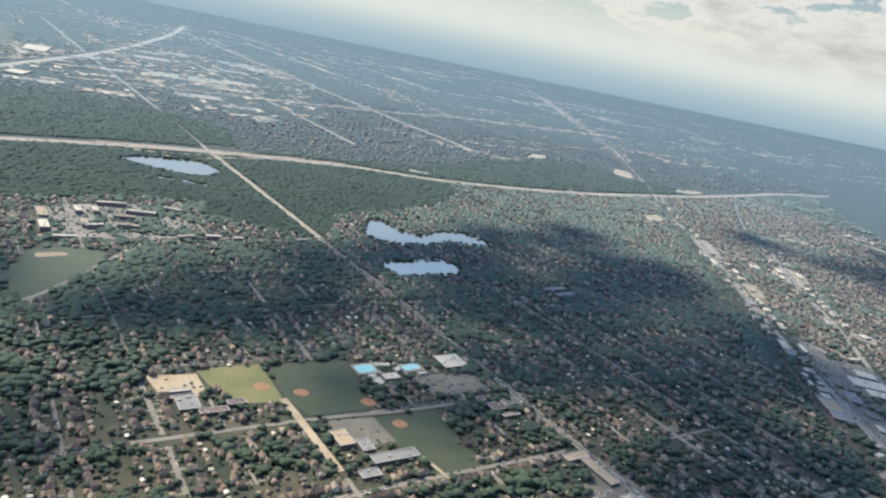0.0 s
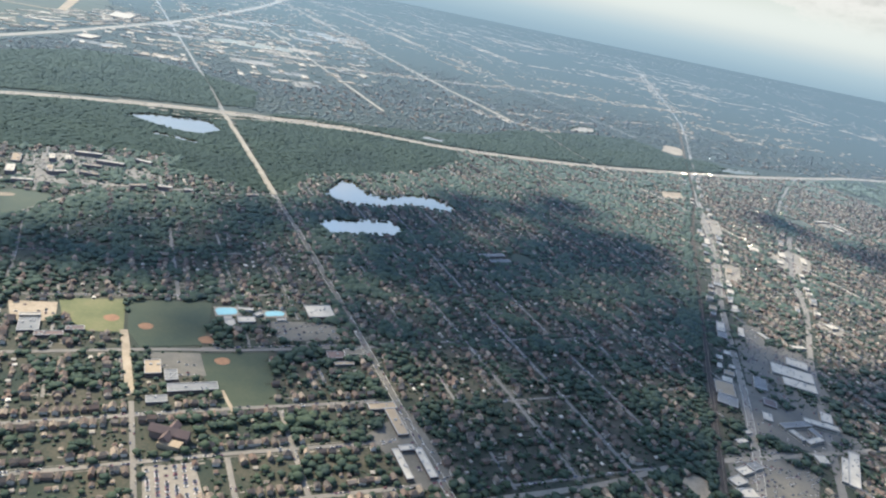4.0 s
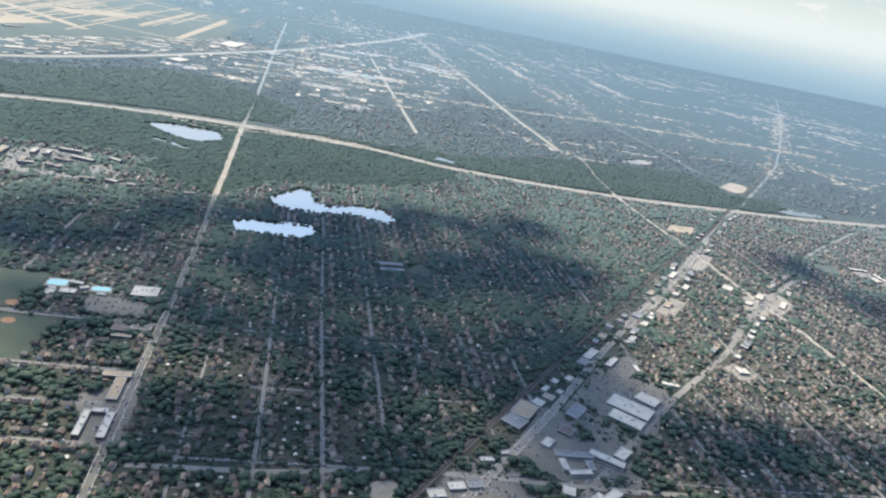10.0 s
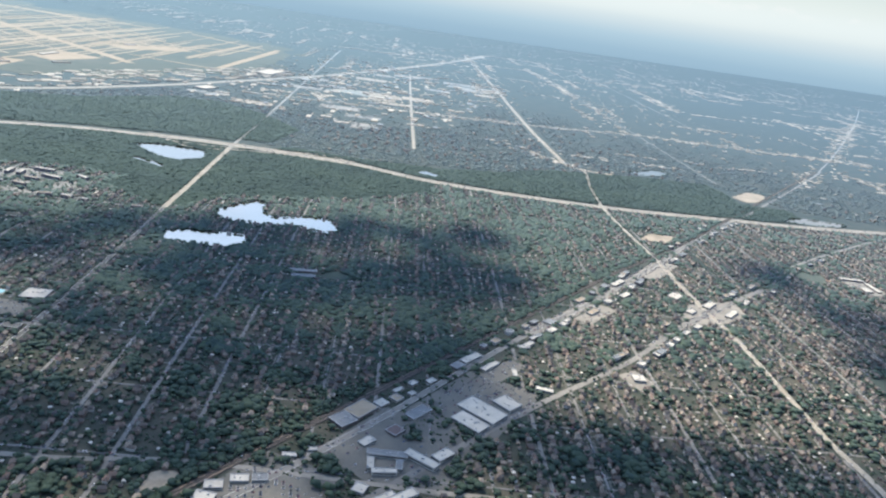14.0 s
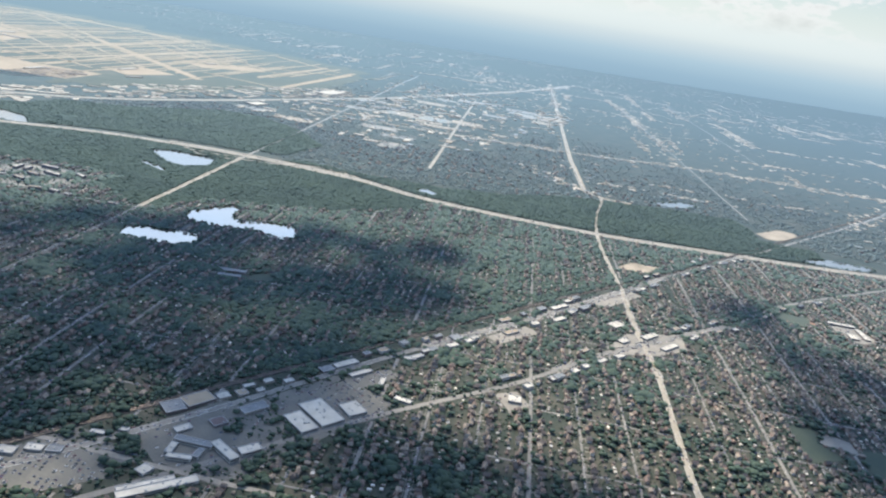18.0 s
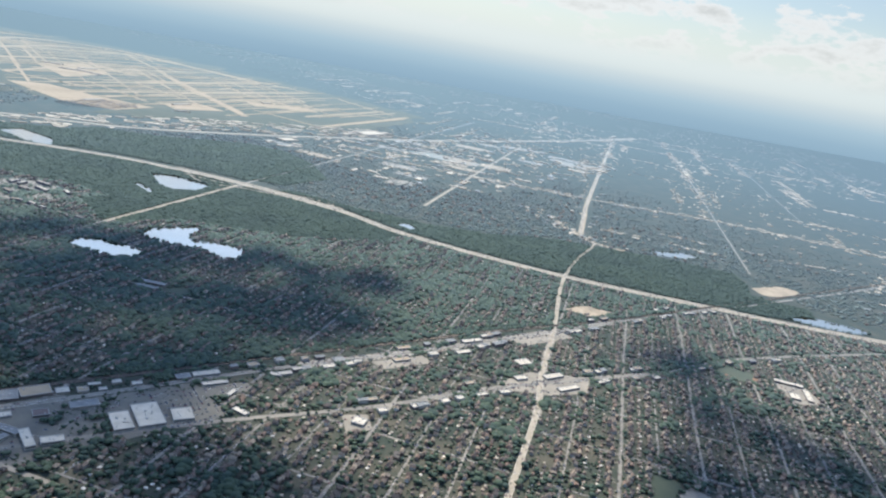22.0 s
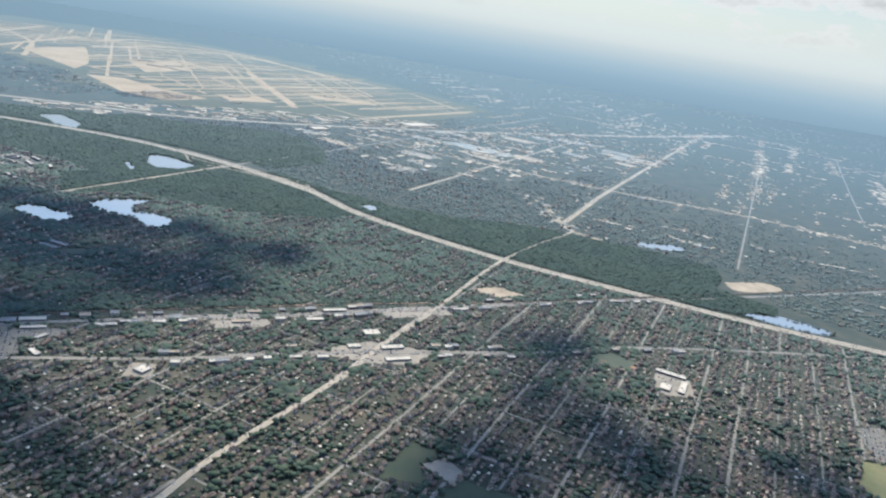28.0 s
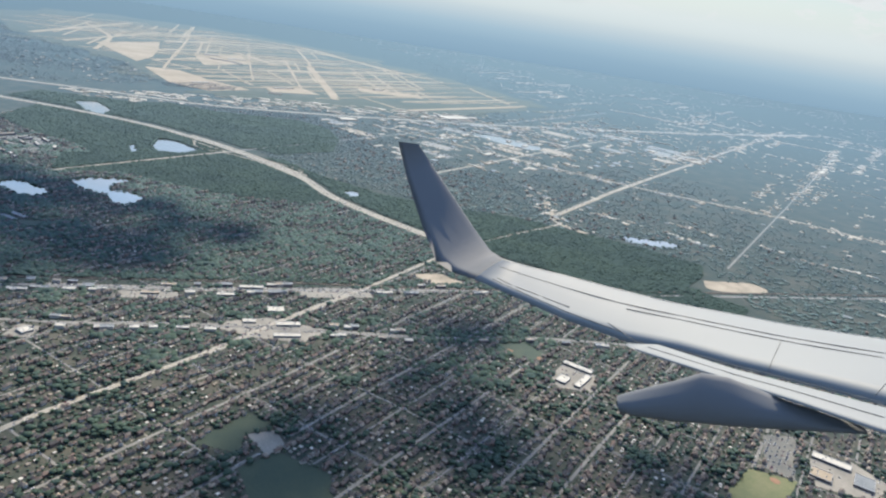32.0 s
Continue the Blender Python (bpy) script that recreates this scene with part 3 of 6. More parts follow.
lake("water_1", "still woodland lake reflecting the bright sky", [(-262, 686), (-250, 712), (-222, 726), (-194, 738), (-168, 714), (-173, 676), (-203, 671)], 3)
lake("water_2", "still neighbourhood lake with a scalloped wooded shore", [(-18, 580), (-16, 628), (-4, 632), (8, 614), (29, 606), (49, 632), (72, 640), (94, 618), (84, 604), (56, 600), (47, 590), (25, 572), (1, 564)], 4)
lake("water_3", "small still lake between gardens", [(-2, 505), (8, 522), (18, 528), (47, 548), (63, 530), (57, 515), (42, 504), (14, 487)], 5)
lake("water_4", "far narrow reservoir with a pale shore", [(-490, 1356), (-470, 1420), (-391, 1470), (-350, 1450), (-346, 1417), (-403, 1380)], 6)
lake("water_5", "far small pond among houses", [(207, 1213), (228, 1266), (251, 1280), (254, 1247), (228, 1206)], 7)
lake("water_6", "woodland pond beside the motorway", [(440, 1118), (446, 1150), (470, 1172), (504, 1188), (510, 1172), (489, 1148), (460, 1128)], 8)
lake("water_7", "far lake beside the motorway", [(-545, 575), (-560, 612), (-480, 634), (-440, 618), (-470, 590)], 9)
lake("water_8", "tiny bright pond at the wood's edge", [(14, 890), (16, 908), (38, 908), (46, 892)], 10, None, 0.6)
lake("water_9", "narrow bright woodland pool", [(-160, 640), (-205, 640), (-215, 648), (-165, 650)], 11, None, 0.5)

# ---- playing fields, lots and clearings ----


def patch(name, label, pts, mat, z=0.1, wobble=0.0, category="field", fine=0.0, bare=True):
    ob = new(name, slab_poly(name, pts, z, mat, 0.4, wobble, fine, 2))
    tagged(ob, label, category, kind="structure")
    if bare:
        mark(taken, pts)
    mark(paved, pts)
    return ob


patch("playing_field", "dry yellowed school playing field", [(-75, 311), (-48, 326), (-31, 295), (-46, 288), (-56, 293), (-64, 297)], M_DRYLAWN)
patch("playing_field", "dark green park lawn with ball diamonds", [(-46, 326), (-9, 345), (0, 322), (6, 300), (-18, 286), (-30, 297)], M_LAWN)
patch("playing_field", "green school lawn behind the low wings", [(8, 291), (37, 308), (57, 268), (36, 250), (33, 266), (20, 274)], M_LAWN)
patch("playing_field", "dim green field beside the apartment blocks", [(-206, 425), (-189, 438), (-167, 442), (-162, 414), (-166, 400), (-167, 373), (-175, 352), (-200, 380)], M_LAWN)
patch("clearing", "pale worn ground with a path at a field", [(-200, 420), (-188, 428), (-184, 424), (-196, 414)], M_SAND, 0.14, 0.3, "clearing", 3.0)
patch("playing_field", "dim green park lawn among houses", [(549, 620), (525, 656), (541, 668), (548, 650), (565, 643)], M_LAWN)
patch("playing_field", "dim green lawn with worn paths", [(578, 640), (569, 664), (596, 686), (616, 681), (612, 640)], M_LAWN)
patch("playing_field", "bright green lawn beside a school", [(467, 866), (468, 892), (490, 900), (502, 886), (492, 872)], M_LAWN)
patch("playing_field", "yellowed field beside a large car park", [(657, 945), (677, 967), (690, 940), (690, 905), (672, 908)], M_DRYLAWN)
patch("playing_field", "small school lawn among houses", [(146, 538), (160, 540), (166, 526), (150, 518)], M_LAWN)
patch("fairway", "deep green golf fairway edged with trees", [(395, 378), (428, 404), (462, 424), (470, 395), (430, 350), (395, 350)], M_FAIRWAY, fine=8.0)
for bx, by, br in ((411, 386, 2.0), (415, 388, 1.6), (413, 383, 1.4)):
    patch("bunker", "pale sand bunker on the golf fairway", [(bx + br * math.cos(i * 0.7) * 1.5, by + br * math.sin(i * 0.7)) for i in range(9)], M_SAND, 0.16, 0.3, "bunker", 1.0)
patch("clearing", "bare sandy clearing with heaps of soil", [(362, 1205), (378, 1270), (402, 1262), (398, 1215), (384, 1190)], M_SAND, 0.1, 2.0, "clearing", 8.0)
patch("clearing", "bare sandy lot at the motorway", [(313, 857), (317, 892), (343, 905), (341, 874)], M_SAND, 0.1, 1.0, "clearing", 8.0)
patch("clearing", "bare concrete pad of a removed building", [(548, 651), (547, 668), (563, 670), (571, 657)], M_CONC, 0.14, 0.6, "clearing")
patch("clearing", "sandy grounds round the apartment blocks", [(-240, 515), (-205, 448), (-190, 456), (-140, 490), (-140, 545), (-190, 552)], M_STREET, 0.08, 0, "clearing", 0, False)
patch("clearing", "bare earth triangle beside the railway", [(243, 296), (238, 286), (246, 268), (252, 290)], M_SAND, 0.12, 0, "clearing")
for cx, cy, r, lab in ((-43, 305, 3.8, "round orange clay infield"), (-25, 305, 3.6, "round reddish clay infield"), (6, 306, 3.9, "round reddish clay infield in shade"), (21, 291, 3.6, "worn crescent clay infield"), (497, 890, 3.0, "small clay infield"), (672, 952, 3.4, "orange clay infield at a dry field"), (480, 872, 3.0, "small clay infield")):
    patch("infield", lab, [(cx + r * math.cos(i * math.tau / 20), cy + r * 0.92 * math.sin(i * math.tau / 20)) for i in range(20)], M_CLAY, 0.15, 0.15, "ball field")
LOTS = [([(-93, 298), (-73, 307), (-64, 292), (-70, 284), (-80, 282)], M_SAND, "pale dusty school yard"),
        ([(25, 339), (58, 355), (66, 338), (38, 321)], M_ASPH, "half-full car park beside the pools"),
        ([(-11, 284), (9, 293), (20, 276), (9, 270), (-7, 276)], M_ASPH, "grey asphalt school yard"),
        ([(312, 413), (304, 437), (313, 466), (350, 470), (352, 445), (340, 408)], M_ASPH, "busy shopping car park of grey asphalt"),
        ([(262, 288), (270, 318), (295, 324), (310, 318), (300, 290), (274, 280)], M_ASPH, "busy car park full of parked cars"),
        ([(395, 668), (394, 700), (424, 742), (440, 715), (428, 684), (408, 660)], M_CONC, "pale forecourts round a crossing"),
        ([(629, 991), (638, 1016), (660, 985), (676, 966), (660, 957)], M_ASPH, "large half-full car park of grey asphalt")]
LOTS += [([(282, 345), (288, 400), (300, 400), (310, 380), (338, 392), (342, 365), (314, 340)], M_ASPH, "asphalt yards round the offices"),
        ([(98, 262), (112, 290), (125, 270), (140, 245), (128, 236)], M_ASPH, "asphalt yard behind shops"),
        ([(380, 530), (388, 545), (404, 536), (398, 520)], M_CONC, "bright forecourt round a square building"),
        ([(508, 905), (530, 920), (552, 900), (540, 878), (524, 880)], M_CONC, "pale school yard"),
        ([(660, 1000), (672, 1028), (700, 1030), (706, 1000), (684, 975)], M_CONC, "pale school forecourt"),
        ([(312, 470), (318, 500), (330, 500), (326, 468)], M_ASPH, "asphalt car park behind shops"),
        ([(328, 596), (336, 640), (350, 640), (342, 596)], M_CONC, "pale shop forecourts")]
LOTS += [([(26, 210), (42, 219), (54, 202), (37, 191)], M_CONC, "sunlit car park with long rows of parked cars")]
LOTS += [([(342, 740), (352, 800), (366, 800), (358, 735)], M_CONC, "pale shop forecourts along the strip")]
patch("paved_ground", "grey asphalt between shops and offices on the strip", [(289, 338), (305, 470), (350, 474), (347, 352), (330, 345)], M_ASPH, 0.09, 0, "paved ground", 0, False)
patch("paved_ground", "grey asphalt round shops at the railway crossing", [(261, 282), (266, 330), (300, 336), (312, 322), (296, 284)], M_ASPH, 0.09, 0, "paved ground", 0, False)
for pts, mat, lab in LOTS:
    patch("car_park", lab, pts, mat, 0.13, 0, "car park")
mark(taken, rect(27, 229, 16, 14, G_, 1.0)), mark(paved, rect(27, 229, 18, 16, G_, 1.0))

# ---- residential streets ----
street_sets, lane_sets, walk_sets, n_street = [], [], [], 0
SOUTH = [grid_xy(a, b) for a, b in ((55, 128), (232, 128), (232, 214), (55, 214))]
SOUTH_ROWS = (141, 170, 200)


def runs(points):
    """Splits a straight line of points where it leaves the residential quarter."""
    ok = inside(VIS, points[:, 0], points[:, 1]) & ~inside(SOUTH, points[:, 0], points[:, 1]) & ~get(woods, points[:, 0], points[:, 1]) & ~get(taken, points[:, 0], points[:, 1])
    out, cur = [], []
    for p, k in zip(points, ok):
        if k:
            cur.append(p)
        else:
            if len(cur) > 4:
                out.append(np.array(cur))
            cur = []
    if len(cur) > 4:
        out.append(np.array(cur))
    return out


street_lines = []


RAIL_F = lambda x, y: 270 + (y - 376) * 0.125
for i, a in enumerate(A_LINES):
    pts = np.array([grid_xy(a + 0.5 * math.sin(b * 0.02 + i), b) for b in np.arange(-120, 1700, 4.0)])
    street_lines += [(r, 2.2 if i in BROAD else 1.5) for r in runs(pts)]
for i, b in enumerate(B_LINES):
    pts = np.array([grid_xy(a, b + 0.5 * math.sin(a * 0.02 + i)) for a in np.arange(-250, 1250, 4.0)])
    street_lines += [(r, 1.5) for r in runs(pts)]
for b in SOUTH_ROWS:
    street_lines.append((np.array([grid_xy(a, b + 0.4 * math.sin(a * 0.05)) for a in np.arange(55, 232, 4.0)]), 2.3))
for a, b0, b1 in ((126.6, 130, 212), (186, 141, 200), (62, 130, 212), (160, 128, 170)):
    street_lines.append((np.array([grid_xy(a, b) for b in np.arange(b0, b1 + 1, 4.0)]), 2.1))
for line, w in street_lines:
    mark_line(taken, line, w / 2 + (0.7 if w > 2 else -0.3)), mark_line(paved, line, 2.4)
    (street_sets if w > 2 else lane_sets).append(ribbon(line, w, 0.15 + 0.002 * (n_street % 23)))
    if n_street % 4 == 0:
        walk_sets += [ribbon(line, 0.3, 0.12, o) for o in (w / 2 + 1.0, -w / 2 - 1.0)]
    n_street += 1
tagged(new("street", joined("street", street_sets, [M_STREET])), "narrow residential streets of worn pale asphalt", "street", kind="structure")
tagged(new("street", joined("street", lane_sets, [M_STREET])), "shaded residential streets of worn asphalt under trees", "street", kind="structure")
tagged(new("pavement", joined("pavement", walk_sets, [M_CONC])), "thin concrete pavements along the residential streets", "pavement", kind="structure")

# ---- buildings with flat roofs ----


def building(name, label, cx, cy, w, l, deg, h, roof, wall, units=3, seed=0, windows=True, rim=None):
    r = np.random.RandomState(seed + 17)
    root = new(name)
    root.matrix_basis = pose(cx, cy, 0, 0, 0, deg)
    tagged(root, label, "building")
    part("wall", boxes_mesh("wall", [(-w / 2, -l / 2, 0, w / 2, l / 2, h)], wall), root)
    part("roof", boxes_mesh("roof", [(-w / 2 + 0.2, -l / 2 + 0.2, h, w / 2 - 0.2, l / 2 - 0.2, h + 0.08)], roof), root)
    e = 0.22
    part("parapet", boxes_mesh("parapet", [(-w / 2 - 0.04, -l / 2 - 0.04, h, w / 2 + 0.04, -l / 2 + e, h + 0.35), (-w / 2 - 0.04, l / 2 - e, h, w / 2 + 0.04, l / 2 + 0.04, h + 0.35),
                                       (-w / 2 - 0.04, -l / 2 + e, h, -w / 2 + e, l / 2 - e, h + 0.35), (w / 2 - e, -l / 2 + e, h, w / 2 + 0.04, l / 2 - e, h + 0.35)], rim or M_UNIT), root)
    for _ in range(units):
        x, y, s = r.uniform(-0.36, 0.36) * w, r.uniform(-0.36, 0.36) * l, r.uniform(0.3, 0.6)
        part("roof_unit", boxes_mesh("roof_unit", [(x - s, y - s * 0.7, h + 0.08, x + s, y + s * 0.7, h + 0.08 + r.uniform(0.35, 0.7))], M_UNIT), root)
    if windows:
        for sx in (-1, 1):
            part("window_band", boxes_mesh("window_band", [(min(sx * w / 2, sx * (w / 2 + 0.04)), -l * 0.45, h * 0.45, max(sx * w / 2, sx * (w / 2 + 0.04)), l * 0.45, h * 0.75)], M_GLASS), root)
        for sy in (-1, 1):
            part("window_band", boxes_mesh("window_band", [(-w * 0.45, min(sy * l / 2, sy * (l / 2 + 0.04)), h * 0.45, w * 0.45, max(sy * l / 2, sy * (l / 2 + 0.04)), h * 0.75)], M_GLASS), root)
    mark(taken, rect(cx, cy, w, l, deg, 0.8)), mark(paved, rect(cx, cy, w, l, deg, 2.5))
    return root


PLAN = [("recreation_centre", "flat white-roofed recreation centre beside a car park", 46.5, 361.5, 15, 14, G_, 3.0, M_WHITE, M_BRICK, 6),
        ("bath_house", "low white-roofed bath house between the pools", 15, 334, 9, 6, G_, 1.6, M_WHITE, M_PLASTER, 1),
        ("bath_house", "small white changing block beside the pool", 9, 327, 5, 7, G_, 1.4, M_WHITE, M_PLASTER, 1),
        ("school", "flat-roofed school block with white rooftop units", -69, 280, 9, 12, G_, 2.6, M_GREY, M_BRICK, 6),
        ("school", "long low brick school wing", -57, 277, 12, 4, G_, 2.4, M_BROWN, M_BRICK, 3),
        ("school", "white-edged brick school hall", -50, 286, 8, 4, G_, 3.0, M_BROWN, M_BRICK, 1),
        ("school", "narrow white-roofed school annexe", -75, 289, 9, 2.4, G_, 1.8, M_WHITE, M_PLASTER, 0),
        ("church_hall", "tan-roofed church hall lit by the sun", -2.8, 270.5, 7, 11.5, G_, 3.4, M_TAN, M_BRICK, 2),
        ("school", "grey-roofed school corridor wing", 7, 268.5, 5.5, 8.5, G_, 2.4, M_GREY, M_BRICK, 4),
        ("school", "school classroom wing with a pale roof edge", 19.5, 263.5, 21, 6, G_, 2.8, M_GREY, M_BRICK, 3),
        ("school", "low dark school wing beside a lawn", 10.3, 249.5, 8.5, 5, G_, 2.0, M_GREY, M_BRICK, 1)]
PLAN += [("shop_block", "L-shaped tan-roofed shop block", 100, 285, 13, 5, G_, 2.4, M_TAN, M_BRICK, 1),
        ("shop_block", "long tan-roofed shop row", 108.5, 276, 5, 20, G_, 2.4, M_TAN, M_BRICK, 2),
        ("apartment_block", "white-roofed apartment wing of a court", 117, 247.5, 3, 19, G_, 2.8, M_WHITE, M_BRICK, 4),
        ("apartment_block", "white-roofed apartment wing of a court with roof hatches", 126, 252, 3.4, 19, G_, 2.8, M_WHITE, M_BRICK, 4),
        ("apartment_block", "white-roofed link of an apartment court", 116.6, 258.5, 6.5, 3.4, G_, 2.8, M_WHITE, M_BRICK, 1),
        ("warehouse", "grey-roofed warehouse beside the railway", 278, 373, 11, 11, 76, 2.8, M_GREY, M_BRICK, 3),
        ("warehouse", "tan-roofed warehouse beside the railway", 279.5, 387, 16, 11, 83, 3.0, M_TAN, M_BRICK, 2),
        ("shop", "small white-roofed shop beside the railway", 284, 400, 7, 6, D_, 2.0, M_WHITE, M_PLASTER, 1),
        ("shop", "small pale-roofed shop beside the railway", 287.5, 410, 6, 6, D_, 2.0, M_TAN, M_PLASTER, 1),
        ("shop", "narrow white-roofed shop beside the railway", 283.5, 418, 7, 3, D_, 1.8, M_WHITE, M_PLASTER, 0),
        ("shop", "small white-roofed workshop beside the railway", 286, 430, 5.5, 4, D_, 2.0, M_WHITE, M_PLASTER, 1)]
PLAN += [("shop", "small white kiosk shop on the strip", 291.5, 420, 4.5, 3.4, D_, 1.8, M_WHITE, M_PLASTER, 1),
        ("shop", "white-roofed shop on a street corner", 293, 439.5, 6, 4, D_, 2.0, M_WHITE, M_PLASTER, 1),
        ("store", "long white-roofed store on the strip", 298, 482, 17, 5.5, D_, 2.4, M_WHITE, M_PLASTER, 3),
        ("store", "grey-roofed lean-to beside a long store", 296, 467.5, 9, 6, D_, 2.2, M_GREY, M_BRICK, 1),
        ("store", "long narrow white-roofed store behind shops", 312, 481, 16, 4, D_, 2.2, M_WHITE, M_PLASTER, 2),
        ("store", "slanted white-roofed store beside a street fork", 327.5, 484, 9, 3.2, -60, 2.0, M_WHITE, M_PLASTER, 1),
        ("store", "small white-roofed store behind the strip", 318, 522, 8, 4, 45, 2.0, M_WHITE, M_PLASTER, 1),
        ("store", "low white-roofed hall among trees", 350, 477.5, 10.5, 4, 17, 2.0, M_WHITE, M_PLASTER, 1),
        ("shop", "pale-roofed depot at the railway cross street", 267.5, 288, 9, 6, D_ - 60, 2.0, M_WHITE, M_PLASTER, 2),
        ("supermarket", "wide cream-roofed supermarket with many roof units", 331, 430, 25, 14.5, -11, 3.2, M_WHITE, M_PLASTER, 9),
        ("supermarket", "stepped cream-roofed store beside a car park", 331, 415, 19, 10.5, -11, 3.0, M_WHITE, M_PLASTER, 6),
        ("supermarket", "cream-roofed end store of the shopping centre", 339, 446.5, 13, 11.5, -16, 3.0, M_WHITE, M_PLASTER, 4),
        ("showroom", "grey-roofed car showroom with parked cars", 304.5, 405, 15, 7, D_, 2.4, M_GREY, M_PLASTER, 3),
        ("restaurant", "brown-tiled restaurant beside a yard", 304, 382.5, 8, 7, D_, 2.2, M_BROWN, M_BRICK, 1),
        ("office", "pale-roofed office bar along a court", 312, 362.5, 20, 4.2, 29, 3.4, M_GREY, M_PLASTER, 3)]
PLAN += [("office", "pale-roofed office wing round a court", 309.5, 351.5, 9, 3.4, 122, 3.2, M_WHITE, M_PLASTER, 2),
        ("office", "pale-roofed office wing closing a court", 318, 350.2, 12, 3.4, 37, 3.2, M_WHITE, M_PLASTER, 2),
        ("office", "pale-roofed narrow link between office wings", 321.2, 358.6, 7.5, 3.2, 117, 3.2, M_GREY, M_PLASTER, 1),
        ("office", "white-roofed three-storey office slab", 327.5, 369, 18, 5, -5, 4.2, M_WHITE, M_PLASTER, 3),
        ("office", "white-roofed office pavilion beside a yard", 334, 379, 11, 6, 76, 3.6, M_WHITE, M_PLASTER, 3),
        ("shop", "white-roofed drive-in shop beside a yard", 298, 365.5, 8.5, 5, D_, 2.0, M_WHITE, M_PLASTER, 2),
        ("restaurant", "white eight-sided roofed restaurant", 316, 333.5, 6.5, 6, D_ + 20, 2.2, M_WHITE, M_PLASTER, 1),
        ("shop_row", "long white-roofed shopping row with roof units", 331, 331, 35, 5, 70, 2.6, M_WHITE, M_PLASTER, 8),
        ("shop_row", "second white-roofed shopping row", 325.5, 328.5, 25, 3, 70, 2.4, M_WHITE, M_PLASTER, 4),
        ("shop", "white-roofed shop at the railway cross street", 270.5, 306, 8, 5, D_ - 40, 2.0, M_WHITE, M_PLASTER, 2),
        ("shop", "grey-roofed shop at the railway cross street", 277, 312, 7, 5, D_ - 40, 2.0, M_GREY, M_PLASTER, 2)]
PLAN += [("shop", "white-roofed depot beside the railway", 265, 296, 8, 5.5, D_ - 40, 2.2, M_WHITE, M_PLASTER, 2),
        ("shop", "white-roofed service station at the railway", 276, 333, 7, 3, D_ - 45, 1.8, M_WHITE, M_PLASTER, 1),
        ("shop", "small white-roofed garage beside the railway", 281.5, 343.5, 4.5, 3, D_ - 40, 1.8, M_WHITE, M_PLASTER, 0),
        ("meeting_house", "square bright-roofed meeting house", 393, 534, 8, 8, G_, 2.8, M_WHITE, M_PLASTER, 3),
        ("store", "stepped white-roofed store at a crossing", 381, 709, 13, 9, D_, 2.6, M_WHITE, M_PLASTER, 3),
        ("store", "white-roofed store on a street corner", 399, 684, 10, 6, D_, 2.4, M_WHITE, M_PLASTER, 2),
        ("store", "long pale store at a crossing", 409, 712, 18, 6, D_, 2.4, M_WHITE, M_PLASTER, 3),
        ("store", "long cream-roofed market at a crossing", 428, 706, 20, 5, D_, 2.4, M_WHITE, M_PLASTER, 2),
        ("store", "pale-roofed strip store beside the railway", 336, 619, 14, 5, D_, 2.4, M_TAN, M_PLASTER, 2),
        ("store", "pale-roofed station building beside the railway", 320, 635, 12, 5, D_, 2.2, M_TAN, M_PLASTER, 1),
        ("store", "white-roofed strip store beside the railway", 333, 700, 20, 5, D_, 2.4, M_WHITE, M_PLASTER, 3)]
PLAN += [("store", "low white-roofed strip store beside the railway", 346, 676, 14, 5, D_, 2.2, M_WHITE, M_PLASTER, 2),
        ("store", "small white-roofed strip store beside the railway", 319, 528, 10, 4, D_, 2.2, M_WHITE, M_PLASTER, 1),
        ("store", "grey-roofed strip store beside the railway", 316.5, 575, 9, 7, D_, 2.2, M_GREY, M_PLASTER, 1),
        ("school", "white-roofed school front wing beside a yard", 517, 912, 24, 6, G_, 2.8, M_WHITE, M_BRICK, 4),
        ("school", "white-roofed school side wing beside a yard", 531, 888, 8, 12, G_, 2.6, M_WHITE, M_BRICK, 2),
        ("school", "white-roofed school rear wing beside a yard", 537, 902, 5, 24, G_, 2.6, M_WHITE, M_BRICK, 3),
        ("school", "long white-roofed college wing beside a yard", 668, 1012, 24, 8, G_, 3.0, M_WHITE, M_BRICK, 3),
        ("school", "beige-roofed college hall beside a yard", 677, 989, 13, 12, G_, 3.4, M_TAN, M_BRICK, 3),
        ("school", "grey-roofed college wing beside a yard", 692, 1012, 12, 16, G_, 3.0, M_GREY, M_BRICK, 3)]
PLAN += [("school", "grey-roofed school among dense garden trees", 133, 519, 22, 5, 37, 2.4, M_GREY, M_BRICK, 4), ("school", "lower school wing among garden trees", 140, 511, 18, 4, 37, 2.2, M_GREY, M_BRICK, 2)]
PLAN += [("shop_block", "dark-roofed shop block with white parapets beside the main street", 75.5, 327, 10, 6, G_, 2.4, M_ASPH, M_BRICK, 1), ("shop_block", "brick-red shop block beside the main street", 68, 320, 9, 7, G_, 2.2, M_BROWN, M_BRICK, 1), ("shop_block", "long pale shop block beside the main street", 74, 314, 10, 3, G_, 2.0, M_TAN, M_BRICK, 1)]
for i, (nm, lab, cx, cy, w, l, deg, h, rf, wl, un) in enumerate(PLAN):
    building(nm, lab, cx, cy, w, l, deg, h * 0.52, rf, wl, un, i, rim=M_WHITE if "white parapets" in lab else None)
